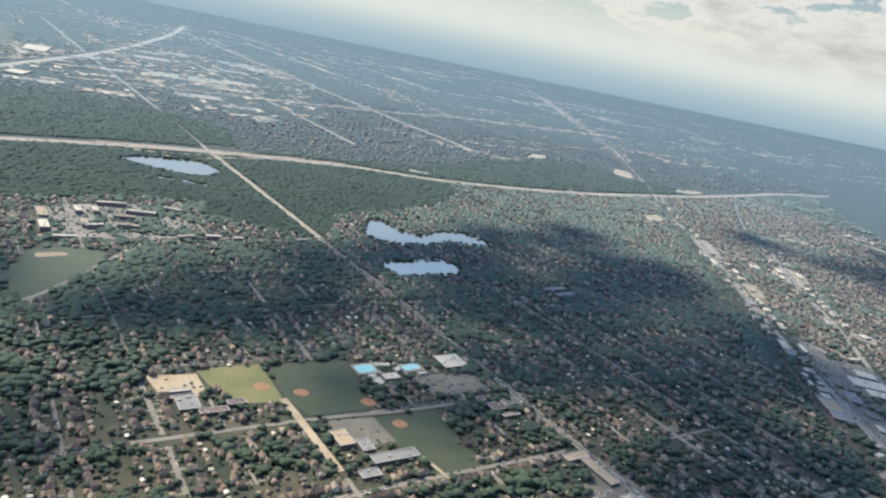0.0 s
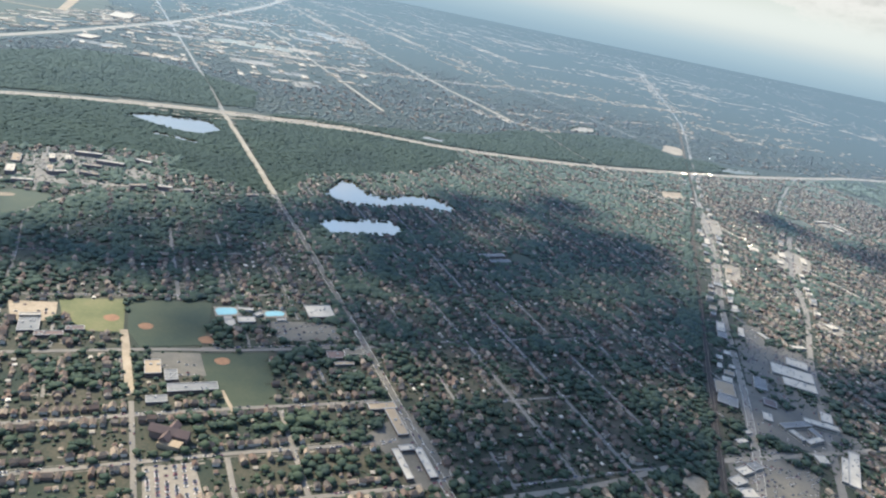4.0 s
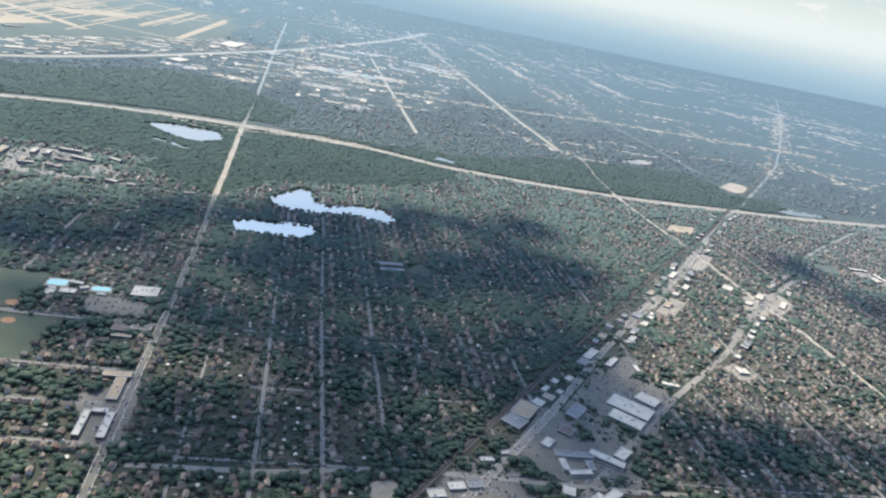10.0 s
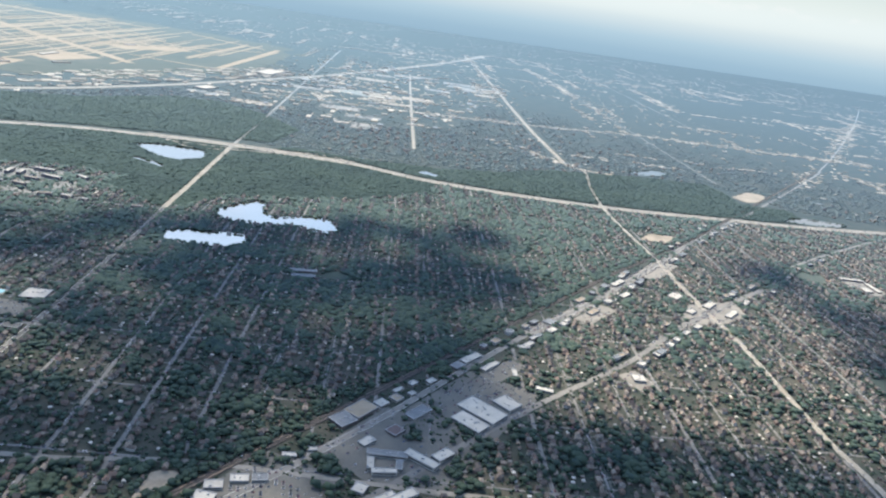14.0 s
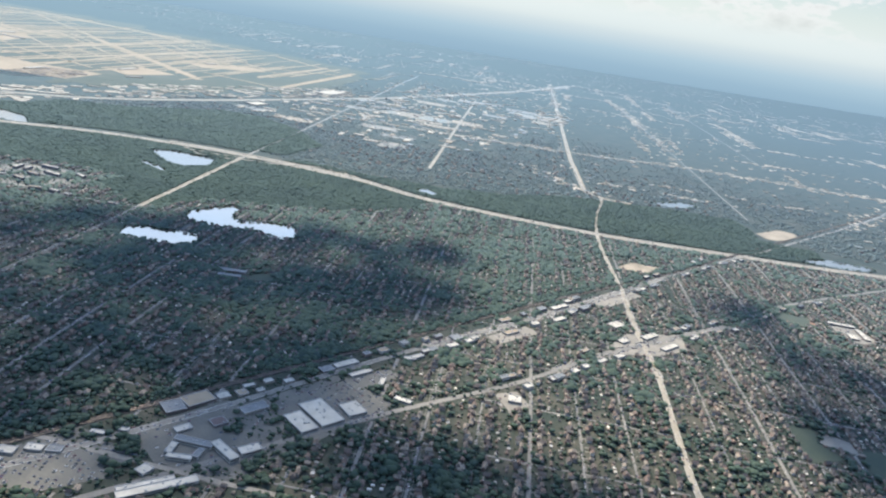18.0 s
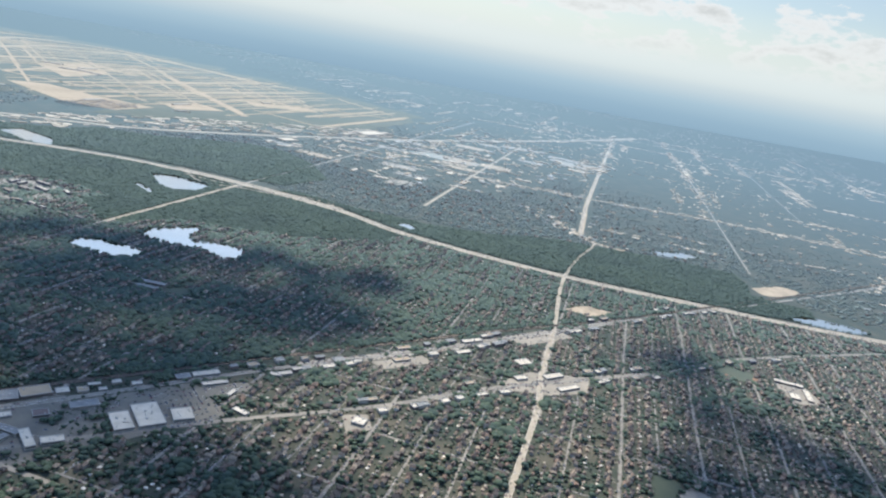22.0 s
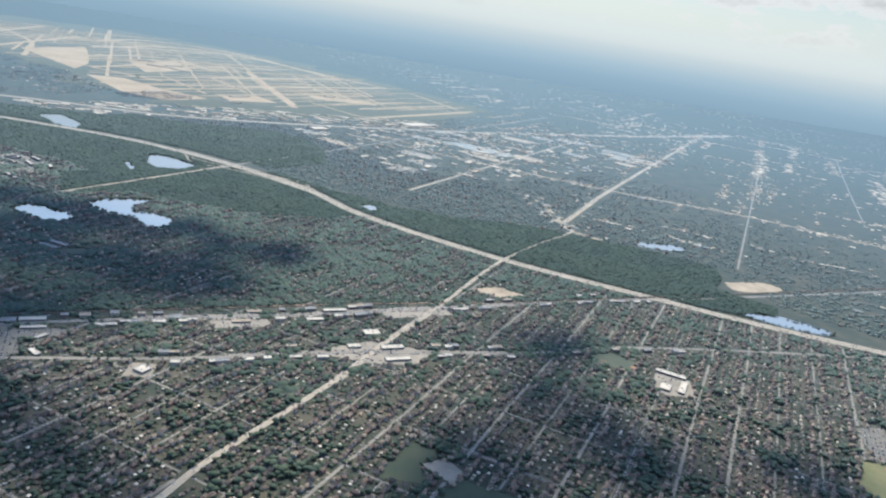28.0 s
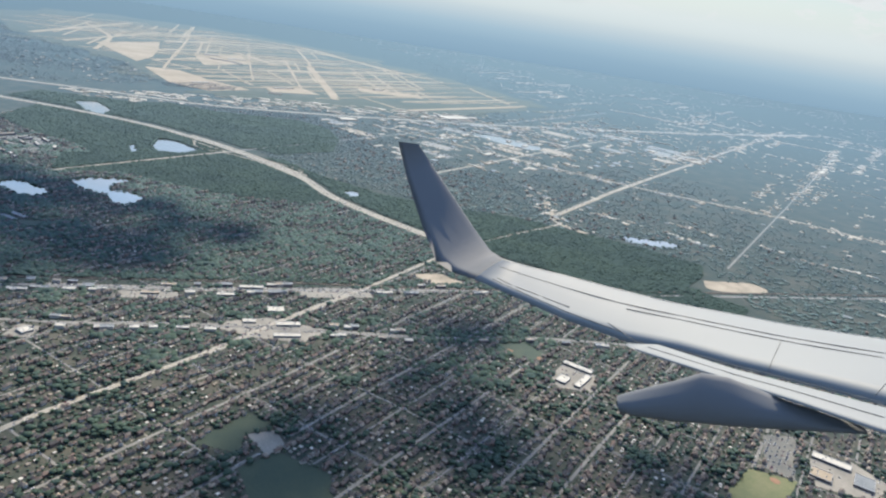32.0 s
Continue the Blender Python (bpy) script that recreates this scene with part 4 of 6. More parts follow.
# apartment estate at the edge of the wood
for i, (cx, cy, w, l, deg) in enumerate(((-231, 490, 7, 24, 32), (-218, 466, 7, 20, 32), (-216, 510, 5, 16, 32), (-200, 484, 5, 16, 32), (-203, 537, 24, 4.5, 22), (-178, 527, 24, 4.5, 14), (-174, 492, 16, 4.5, 10), (-192, 481, 14, 4, 42), (-162, 548, 16, 4.5, 0), (-134, 490, 14, 4.5, 42), (-118, 500, 12, 4.5, 20), (-102, 505, 8, 4.5, 25), (-60, 527, 11, 5, 35), (-197, 450, 16, 4.5, 28), (-206, 515, 4.5, 14, 32), (-183, 510, 16, 4.5, 20))):
    building("apartment_block", "pale-roofed low apartment block beside a wood", cx, cy, w * 0.85, l * 0.85, deg, 2.8, M_WHITE if i % 3 else M_TAN, M_BRICK, 2, 80 + i, False)["group"] = "apartment blocks at the wood"
# shops strung along the commercial roads
rb = np.random.RandomState(5)
for line, lo_y, hi_y, side, n in ((ln, 486, 860, 1, 28), (ln, 500, 870, -1, 24), (ln, 870, 1090, 1, 12), (ln, 870, 1090, -1, 10), (ld, 545, 800, 1, 14), (ld, 545, 800, -1, 14), (ld, 780, 1000, 1, 8), (la, 240, 460, 1, 8), (la, 240, 330, -1, 4), (lc, 1180, 1420, 1, 12), (lc, 1180, 1420, -1, 12)):
    pool_ = [k for k in range(1, len(line) - 1) if lo_y < line[k][1] < hi_y]
    for k in sorted(rb.choice(pool_, n * 2)):
        d = line[k + 1] - line[k - 1]
        d /= np.linalg.norm(d)
        w, l = rb.uniform(5, 10), rb.uniform(3, 5)
        c = line[k] + np.array([d[1], -d[0]]) * side * (5.0 + l / 2 + rb.uniform(0, 2))
        box_ = rect(c[0], c[1], w, l, 0, 1.0)
        if n <= 0 or any(get(taken, np.array([q[0]]), np.array([q[1]]))[0] for q in box_ + [tuple(c)]):
            continue
        building("shop", "small flat-roofed shop along the strip", c[0], c[1], w, l, math.degrees(math.atan2(d[1], d[0])), rb.uniform(1.6, 2.4), (M_WHITE, M_TAN, M_WHITE, M_GREY)[rb.randint(4)], (M_PLASTER, M_BRICK)[rb.randint(2)], 1, k, False)["group"] = "shops along the strip"
        n -= 1
# pools
for cx, cy, w, l in ((2, 339, 9, 7), (25, 349, 9, 5)):
    pl = new("swimming_pool", slab_poly("swimming_pool", rect(cx, cy, w, l, G_), 0.2, M_POOL, 0.3, 0.4, 2.0, 3))
    tagged(pl, "turquoise outdoor swimming pool with a pale deck", "pool")
    part("pool_deck", slab_poly("pool_deck", rect(cx, cy, w + 4, l + 4, G_), 0.14, M_CONC, 0.3), pl, "pale concrete pool deck")
    mark(taken, rect(cx, cy, w + 4, l + 4, G_)), mark(paved, rect(cx, cy, w + 4, l + 4, G_))

for cx, cy, w, l, deg in ((10, 345, 8, 3, 20), (18, 343, 5, 3, 60), (6, 331, 4, 3, 30), (31, 343, 5, 2.4, 30)):
    building("canopy", "white pool canopy on a pale deck", cx, cy, w, l, deg, 0.9, M_WHITE, M_PLASTER, 0, int(cx), False)

# ---- houses ----


def prism(profile, y0, y1):
    n = len(profile)
    v = [(x, y0, z) for x, z in profile] + [(x, y1, z) for x, z in profile]
    f = [tuple(range(n))[::-1] if False else tuple(range(n)), tuple(range(2 * n - 1, n - 1, -1))] + [(i, i + n, (i + 1) % n + n, (i + 1) % n) for i in range(n)]
    return v, f


wall_v, wall_f = prism([(-0.5, 0), (0.5, 0), (0.5, 0.6), (0, 0.96), (-0.5, 0.6)], -0.5, 0.5)
roof_v, roof_f = prism([(-0.57, 0.55), (0, 0.96), (0.57, 0.55), (0.57, 0.62), (0, 1.03), (-0.57, 0.62)], -0.55, 0.55)
roof_f = [tuple(reversed(f)) for f in roof_f]
hip_wall_v, hip_wall_f = box(-0.5, -0.5, 0, 0.5, 0.5, 0.6), BOX_F
hip_v = box(-0.57, -0.57, 0.56, 0.57, 0.57, 0.62)[:4] + [(-0.57, -0.57, 0.62), (0.57, -0.57, 0.62), (0.57, 0.57, 0.62), (-0.57, 0.57, 0.62), (0, -0.2, 1.0), (0, 0.2, 1.0)]
hip_f = [(0, 3, 2, 1), (0, 1, 5, 4), (1, 2, 6, 5), (2, 3, 7, 6), (3, 0, 4, 7), (4, 5, 8), (5, 6, 9, 8), (6, 7, 9), (7, 4, 8, 9)]


def shape_join(*sets):
    v, f, s = [], [], []
    for vv, ff, slot in sets:
        f += [tuple(i + len(v) for i in q) for q in ff]
        s += [slot] * len(ff)
        v += list(vv)
    return v, f, s


GABLE = shape_join((wall_v, wall_f, 0), (roof_v, roof_f, 1))
HIP = shape_join((hip_wall_v, hip_wall_f, 0), (hip_v, hip_f, 1))
homes = []
rh = np.random.RandomState(21)
for i in range(len(A_LINES)):
    for side in (-1, 1):
        for b in np.arange(-120, 1700, 3.15):
            a = A_LINES[i] + side * rh.uniform(4.9, 7.0)
            x, y = grid_xy(a + rh.uniform(-1.6, 1.6), b + rh.uniform(-1.3, 1.3))
            homes.append((x, y, side, 0, *rh.uniform(0, 1, 4)))
            homes.append((*grid_xy(A_LINES[i] + side * rh.uniform(11.0, 12.6), b + rh.uniform(-1, 1)), side, 1, *rh.uniform(0, 1, 4)))
homes = [h for h, k in zip(homes, inside(SOUTH, np.array([h[0] for h in homes]), np.array([h[1] for h in homes]))) if not k]
for b in SOUTH_ROWS:
    for side in (-1, 1):
        for a in np.arange(57, 230, 3.5):
            homes.append((*grid_xy(a + rh.uniform(-0.5, 0.5), b + side * rh.uniform(4.2, 5.4)), side, 0, *rh.uniform(0, 1, 4)))
            homes.append((*grid_xy(a + rh.uniform(-1, 1), b + side * rh.uniform(9.5, 11.5)), side, 1, *rh.uniform(0, 1, 4)))
homes = np.array(homes)
keep = inside(VIS, homes[:, 0], homes[:, 1]) & ~get(paved, homes[:, 0], homes[:, 1]) & ~get(taken, homes[:, 0], homes[:, 1]) & (homes[:, 7] < np.where(homes[:, 3] > 0, 0.75, 0.95))
dens = np.array([noise.noise(Vector((x * 0.012, y * 0.012, 3.0))) for x, y in homes[:, :2]])
in_f4 = inside(FOREST_4, homes[:, 0], homes[:, 1])
homes = homes[keep & (dens + 0.9 * (homes[:, 6] - 0.5) > -0.8) & ~((homes[:, 0] < RAIL_F(homes[:, 0], homes[:, 1])) & (homes[:, 0] > 60) & (homes[:, 7] * 9.7 % 1 < 0.22)) & ~(in_f4 & (homes[:, 6] < 0.75))]
EDGE = np.array([(-130, 205), (-40, 212), (60, 210), (110, 200), (225, 262), (334, 318), (470, 440), (574, 540), (635, 700), (690, 960)])


def from_edge(p):
    best = np.full(len(p), 1e9)
    for a, b in zip(EDGE[:-1], EDGE[1:]):
        d = b - a
        t = np.clip(((p - a) @ d) / (d @ d), 0, 1)
        best = np.minimum(best, np.linalg.norm(p - a - t[:, None] * d, axis=1))
    return best


main = homes[:, 3] == 0
order = np.argsort(from_edge(homes[:, :2]) + np.where(main, 0, 1e5))
near_ids = np.zeros(len(homes), bool)
near_ids[order[:300]] = True
sz = np.stack([np.where(main, 1.9 + homes[:, 4] * 0.7, 1.3 + homes[:, 4] * 0.5), np.where(main, 2.5 + homes[:, 5] * 1.2, 1.5 + homes[:, 5] * 0.5), np.where(main, 2.0 + homes[:, 6] * 1.0, 1.15)], 1)
turn = GRID + (homes[:, 5] * 13.7 % 1 - 0.5) * 0.35 + math.pi / 2 * (homes[:, 4] * 5.3 % 1 > 0.6) + np.where(homes[:, 2] > 0, 0, math.pi)
at = np.column_stack([homes[:, 0], homes[:, 1], np.zeros(len(homes))])
gable = homes[:, 5] * 7.3 % 1 < 0.6
rest = ~near_ids & main
shed_ids = ~near_ids & ~main
tagged(new("houses", joined("houses", [spread(GABLE, at[rest & gable], turn[rest & gable], sz[rest & gable]), spread(HIP, at[rest & ~gable], turn[rest & ~gable], sz[rest & ~gable])], [M_WALL, M_ROOF])),
       "rows of small suburban houses under trees", "houses", kind="stuff")
tagged(new("garages", joined("garages", [spread(GABLE, at[k_], turn[k_], sz[k_] * (1.0, 1.0, f_)) if not p_ else [(q if i < 3 else np.where(q == 1, 2, q)) for i, q in enumerate(spread(GABLE, at[k_], turn[k_], sz[k_] * (1.0, 1.0, f_)))] for p_, k_, f_ in ((False, shed_ids & (homes[:, 5] * 3.7 % 1 < 0.72), 1.0), (True, shed_ids & (homes[:, 5] * 3.7 % 1 >= 0.72), 0.9))], [M_WALL, M_ROOF, M_FARROOF])),
       "small garages and sheds with grey and pale roofs behind houses", "garages", kind="stuff")
# drives and patios beside the houses
dk = main & (homes[:, 6] > 0.35)
pad = (box(-0.5, -0.5, 0, 0.5, 0.5, 1), BOX_F, [0] * 6)
da = at[dk] + np.column_stack([np.cos(turn[dk] * 0 + GRID) * -2.6 * homes[dk, 2], np.sin(turn[dk] * 0 + GRID) * -2.6 * homes[dk, 2], np.zeros(dk.sum())]) + np.column_stack([V.x * 1.5 * np.ones(dk.sum()), V.y * 1.5 * np.ones(dk.sum()), np.zeros(dk.sum())])
dset = spread(pad, da, np.full(dk.sum(), GRID), np.column_stack([1.5 + homes[dk, 5] * 3, 0.45 + homes[dk, 6] * 0.4, np.full(dk.sum(), 0.1)]))
tagged(new("driveway", joined("driveway", [dset], [M_CONC])), "pale concrete driveways beside the houses", "driveway", kind="structure")

kinds = []
for k, (wv, wf, rv, rf_) in enumerate(((wall_v, wall_f, roof_v, roof_f), (hip_wall_v, hip_wall_f, hip_v, hip_f))):
    l1, s1 = flat(wf)
    l2, s2 = flat(rf_)
    kinds.append((mesh_from("wall", wv, l1, s1, [M_WALL_ONE]), mesh_from("roof", rv, l2, s2, [M_ROOF_ONE])))
chim = boxes_mesh("chimney", [(0.18, -0.30, 0.5, 0.30, -0.20, 1.12)], M_BRICK)
door_me = boxes_mesh("door", [(0.5, -0.05, 0.02, 0.512, 0.1, 0.36)], M_BROWN)
win_me = boxes_mesh("window", [(0.5, -0.36, 0.22, 0.512, -0.14, 0.42)], M_GLASS)
HOUSE_LABEL = ("small brick house with a pitched shingle roof", "small suburban house with a hipped shingle roof")
for i in np.where(near_ids)[0]:
    k = 0 if gable[i] else 1
    h = new("house")
    h.matrix_basis = pose(at[i][0], at[i][1], 0, 0, 0, math.degrees(turn[i])) @ Matrix.Diagonal((*sz[i], 1))
    tagged(h, HOUSE_LABEL[k], "house", "houses along the streets")
    w_ = part("wall", kinds[k][0], h)
    part("roof", kinds[k][1], h)
    if homes[i, 6] > 0.4:
        part("chimney", chim, h)
    part("door", door_me, w_)
    part("window", win_me, w_)

# a cruciform church among the houses
church = new("church")
church.matrix_basis = pose(27, 229, 0, 0, 0, G_ + 60)
tagged(church, "brown-roofed cruciform brick church among gardens", "church")
for nm_, kx, ky, kz, deg_ in (("nave", 4.2, 15, 5.2, 0), ("transept", 3.6, 11, 4.6, 90)):
    l1, s1 = flat(wall_f)
    l2, s2 = flat(roof_f)
    m_ = Matrix.Rotation(radians(deg_), 4, "Z") @ Matrix.Diagonal((kx, ky, kz, 1))
    w_ = part(nm_, mesh_from(nm_, [tuple(m_ @ Vector(q)) for q in wall_v], l1, s1, [M_BRICK]), church)
    part("roof", mesh_from("roof", [tuple(m_ @ Vector(q)) for q in roof_v], l2, s2, [M_BROWN]), w_, "brown tiled church roof")
part("church_hall", boxes_mesh("church_hall", [(-7, -7, 0, -3, 2, 2.2)], M_TAN), church, "pale flat-roofed church annexe")

# ---- trees ----


def octa(sub):
    v = [Vector(c) for c in ((1, 0, 0), (-1, 0, 0), (0, 1, 0), (0, -1, 0), (0, 0, 1), (0, 0, -1))]
    f = [(0, 2, 4), (2, 1, 4), (1, 3, 4), (3, 0, 4), (2, 0, 5), (1, 2, 5), (3, 1, 5), (0, 3, 5)]
    for _ in range(sub):
        mid, nf = {}, []
        for a, b, c in f:
            m = []
            for p, q in ((a, b), (b, c), (c, a)):
                key = (min(p, q), max(p, q))
                if key not in mid:
                    v.append(((v[p] + v[q]) / 2).normalized())
                    mid[key] = len(v) - 1
                m.append(mid[key])
            nf += [(a, m[0], m[2]), (b, m[1], m[0]), (c, m[2], m[1]), (m[0], m[1], m[2])]
        f = nf
    return v, f


def lump(sub, seed, cx, cy, cz, r, rz, amp=0.3):
    v, f = octa(sub)
    out = []
    for p in v:
        d = 1 + amp * noise.noise(p * 1.7 + Vector((seed * 7.1, seed * 3.3, 0))) + amp * 0.7 * noise.noise(p * 4.1 + Vector((0, seed * 5.3, 1)))
        out.append((cx + p.x * r * d, cy + p.y * r * d, cz + p.z * rz * d))
    return out, f, 0


def trunk_shape(h, r):
    v = [(r * math.cos(a), r * math.sin(a), 0) for a in (0.3, 1.87, 3.44, 5.01)] + [(r * 0.5 * math.cos(a), r * 0.5 * math.sin(a), h) for a in (0.3, 1.87, 3.44, 5.01)]
    return v, [(0, 1, 5, 4), (1, 2, 6, 5), (2, 3, 7, 6), (3, 0, 4, 7)], 1


SHAPES = []
for k in range(7):
    r_ = random.Random(k + 3)
    ls = [lump(1, k, 0, 0, 0.62, 0.42, 0.36, 0.45)]
    for q in range(3):
        a = r_.uniform(0, 6.28)
        ls.append(lump(0, k * 5 + q + 20, 0.33 * math.cos(a), 0.33 * math.sin(a), r_.uniform(0.42, 0.8), r_.uniform(0.18, 0.28), r_.uniform(0.16, 0.24), 0.5))
    SHAPES.append(shape_join(*ls, trunk_shape(0.5, 0.045)))


def dome(seed):
    """The upper half of a crown, for woods so dense that nothing is seen below."""
    v, f, _ = lump(1, seed, 0, 0, 0.42, 0.56, 0.5, 0.55)
    return shape_join((v, [q for q in f if sum(octa(1)[0][i].z for i in q) > 0.1], 0))


WOOD_SHAPES = [dome(40 + k) for k in range(6)]
rt = np.random.RandomState(31)
# garden and street trees
cand = np.column_stack([rt.uniform(-520, 840, 340000), rt.uniform(165, 1420, 340000)])
ga = cand @ np.array([U.x, U.y])
nearest = np.min(np.abs(ga[:, None] - np.array(A_LINES)[None, :]), axis=1)
thick = np.array([noise.noise(Vector((x * 0.011, y * 0.011, 0.0))) + 0.6 * noise.noise(Vector((x * 0.05, y * 0.05, 5.0))) for x, y in cand])
f4 = inside(FOREST_4, cand[:, 0], cand[:, 1])
band = np.abs(cand[:, 0] - np.interp(cand[:, 1], [p[1] for p in RAIL], [p[0] for p in RAIL]) + 9) < 7.5
clump = np.array([noise.noise(Vector((x * 0.045, y * 0.045, 14.0))) for x, y in cand])
south = inside(SOUTH, cand[:, 0], cand[:, 1])
GROVES = ([(404, 775), (425, 800), (452, 905), (470, 900), (462, 830), (440, 780)], [(452, 455), (475, 500), (510, 500), (520, 470), (480, 440)], [(520, 640), (536, 690), (556, 672), (545, 628)], [(395, 430), (420, 455), (445, 450), (420, 420)])
grove = np.any([inside(g, cand[:, 0], cand[:, 1]) for g in GROVES], axis=0)
want = 0.14 + 0.40 * thick + 0.75 * clump + 0.8 * grove + 0.12 * (np.abs(nearest - 1.9) < 0.9) + 0.25 * f4 + 1.1 * band
want = np.clip(want, 0.07, 1.0) * np.where(south, 0.6, 1.0) * np.where(inside([(352, 440), (420, 400), (600, 520), (735, 1010), (640, 1270), (400, 1060), (300, 860), (345, 650)], cand[:, 0], cand[:, 1]), 0.52, 1.0) * np.where((cand[:, 0] < np.interp(cand[:, 1], [p[1] for p in RAIL], [p[0] for p in RAIL])) & (cand[:, 0] > 60 - 0.4 * (cand[:, 1] - 300)), 1.9, 1.0)
gk = inside(VIS, cand[:, 0], cand[:, 1]) & ~get(taken, cand[:, 0], cand[:, 1]) & ~get(woods, cand[:, 0], cand[:, 1]) & (rt.uniform(0, 1, len(cand)) < want * 1.5)
hm = np.zeros((NY, NX), bool)
hi_, hj = (homes[main, 0] - X0).astype(int), (homes[main, 1] - Y0).astype(int)
hm[np.clip(hj, 0, NY - 1), np.clip(hi_, 0, NX - 1)] = True
gk &= ~get(hm, cand[:, 0], cand[:, 1])
trees = cand[gk]
tn = len(trees)
t_sz = (1.7 + 3.0 * rt.uniform(0, 1, tn) ** 1.5) * np.clip(1.05 + 0.5 * clump[gk], 0.8, 1.3) * np.clip(1.0 + 0.35 * thick[gk], 0.8, 1.3)
t_order = np.argsort(from_edge(trees))
near_t = np.zeros(tn, bool)
near_t[t_order[:300]] = True
pick = rt.randint(0, len(SHAPES), tn)
t_at = np.column_stack([trees, np.zeros(tn)])
t_size = np.column_stack([t_sz, t_sz, t_sz * rt.uniform(0.42, 0.64, tn)])
t_turn = rt.uniform(0, 6.28, tn)
off = from_edge(trees)
LOW_SHAPES = [dome(80 + k) for k in range(7)]  # crowns alone, for trees further off
tagged(new("garden_trees", joined("garden_trees", [spread((LOW_SHAPES if low else SHAPES)[k], t_at[m], t_turn[m], t_size[m]) for k in range(len(SHAPES)) for low in (False, True) for m in [(pick == k) & ~near_t & ((off > 130) == low)]], [M_LEAF, M_BARK], True)),
       "leafy summer trees between houses and along streets", "trees", kind="stuff")
sb = np.column_stack([rt.uniform(-300, 760, 120000), rt.uniform(165, 1000, 120000)])
sb = sb[inside(VIS, sb[:, 0], sb[:, 1]) & ~get(taken, sb[:, 0], sb[:, 1]) & ~get(woods, sb[:, 0], sb[:, 1]) & ~get(hm, sb[:, 0], sb[:, 1])][:30000]
SHRUB = [shape_join(lump(0, 300 + k, 0, 0, 0.4, 0.6, 0.5, 0.6)) for k in range(4)]
sp_ = rt.randint(0, 4, len(sb))
s_sz = rt.uniform(0.7, 1.7, len(sb))
tagged(new("garden_shrubs", joined("garden_shrubs", [spread(SHRUB[k], np.column_stack([sb[m], np.zeros(m.sum())]), rt.uniform(0, 6.28, m.sum()), np.column_stack([s_sz[m], s_sz[m] * 1.3, s_sz[m] * 0.7])) for k in range(4) for m in [sp_ == k]], [M_LEAF], True)),
       "low shrubs and hedges in the gardens", "shrubs", kind="stuff")
big = []
for k in range(5):
    r_ = random.Random(k + 50)
    ls = [lump(2, k + 70, 0, 0, 0.62, 0.36, 0.32, 0.55)]
    for q in range(9):
        a, e = r_.uniform(0, 6.28), r_.uniform(0.1, 0.36)
        ls.append(lump(1, k * 9 + q + 90, e * math.cos(a), e * math.sin(a), r_.uniform(0.36, 0.86), r_.uniform(0.12, 0.22), r_.uniform(0.10, 0.18), 0.6))
    cv, cf, cs = shape_join(*ls)
    for q in range(60):
        a, z_ = r_.uniform(0, 6.28), r_.uniform(-0.6, 1)
        e = 0.46 * math.sqrt(max(0.05, 1 - z_ * z_))
        c = Vector((e * math.cos(a), e * math.sin(a), 0.62 + 0.38 * z_))
        b0 = len(cv)
        for _ in range(4):
            cv.append(tuple(c + Vector((r_.uniform(-1, 1), r_.uniform(-1, 1), r_.uniform(-1, 1))) * 0.07))
        cf += [(b0, b0 + 1, b0 + 2), (b0, b0 + 2, b0 + 3), (b0, b0 + 3, b0 + 1), (b0 + 1, b0 + 3, b0 + 2)]
    l1, s1 = flat(cf)
    tv, tf, _ = trunk_shape(0.55, 0.05)
    for a in (0.5, 2.6, 4.7):
        b0 = len(tv)
        tv += [(0.03 * math.cos(a + 1.6), 0.03 * math.sin(a + 1.6), 0.36), (0.03 * math.cos(a - 1.6), 0.03 * math.sin(a - 1.6), 0.36), (0, 0, 0.44), (0.27 * math.cos(a), 0.27 * math.sin(a), 0.66)]
        tf += [(b0, b0 + 1, b0 + 3), (b0 + 1, b0 + 2, b0 + 3), (b0 + 2, b0, b0 + 3)]
    l2, s2 = flat(tf)
    big.append((mesh_from("crown", cv, l1, s1, [M_LEAF_ONE], None, True), mesh_from("trunk", tv, l2, s2, [M_BARK])))
for i in np.where(near_t)[0]:
    t_ = new("tree")
    t_.matrix_basis = pose(trees[i][0], trees[i][1], 0, 0, 0, math.degrees(t_turn[i])) @ Matrix.Diagonal((*t_size[i], 1))
    tagged(t_, "large leafy summer tree beside houses" if t_sz[i] > 3.6 else "small leafy summer tree beside houses", "tree", "garden trees")
    part("crown", big[pick[i] % 5][0], t_)
    part("trunk", big[pick[i] % 5][1], t_)
# woods
fc = np.column_stack([rt.uniform(-650, 520, 260000), rt.uniform(420, 1260, 260000)])
fk = get(woods, fc[:, 0], fc[:, 1]) & ~get(taken, fc[:, 0], fc[:, 1])
glade = np.array([noise.noise(Vector((x * 0.02, y * 0.02, 9.0))) for x, y in fc])
fk &= rt.uniform(0, 1, len(fc)) < np.clip(0.42 + 0.45 * glade, 0.12, 0.8)
fw = fc[fk]
fp, fs = rt.randint(0, 6, len(fw)), 2.0 + 2.6 * rt.uniform(0, 1, len(fw)) ** 1.5
f_at = np.column_stack([fw, rt.uniform(0.1, 0.6, len(fw))])
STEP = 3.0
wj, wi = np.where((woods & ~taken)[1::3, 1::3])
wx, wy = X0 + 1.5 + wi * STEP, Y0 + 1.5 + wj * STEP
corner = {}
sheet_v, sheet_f = [], []
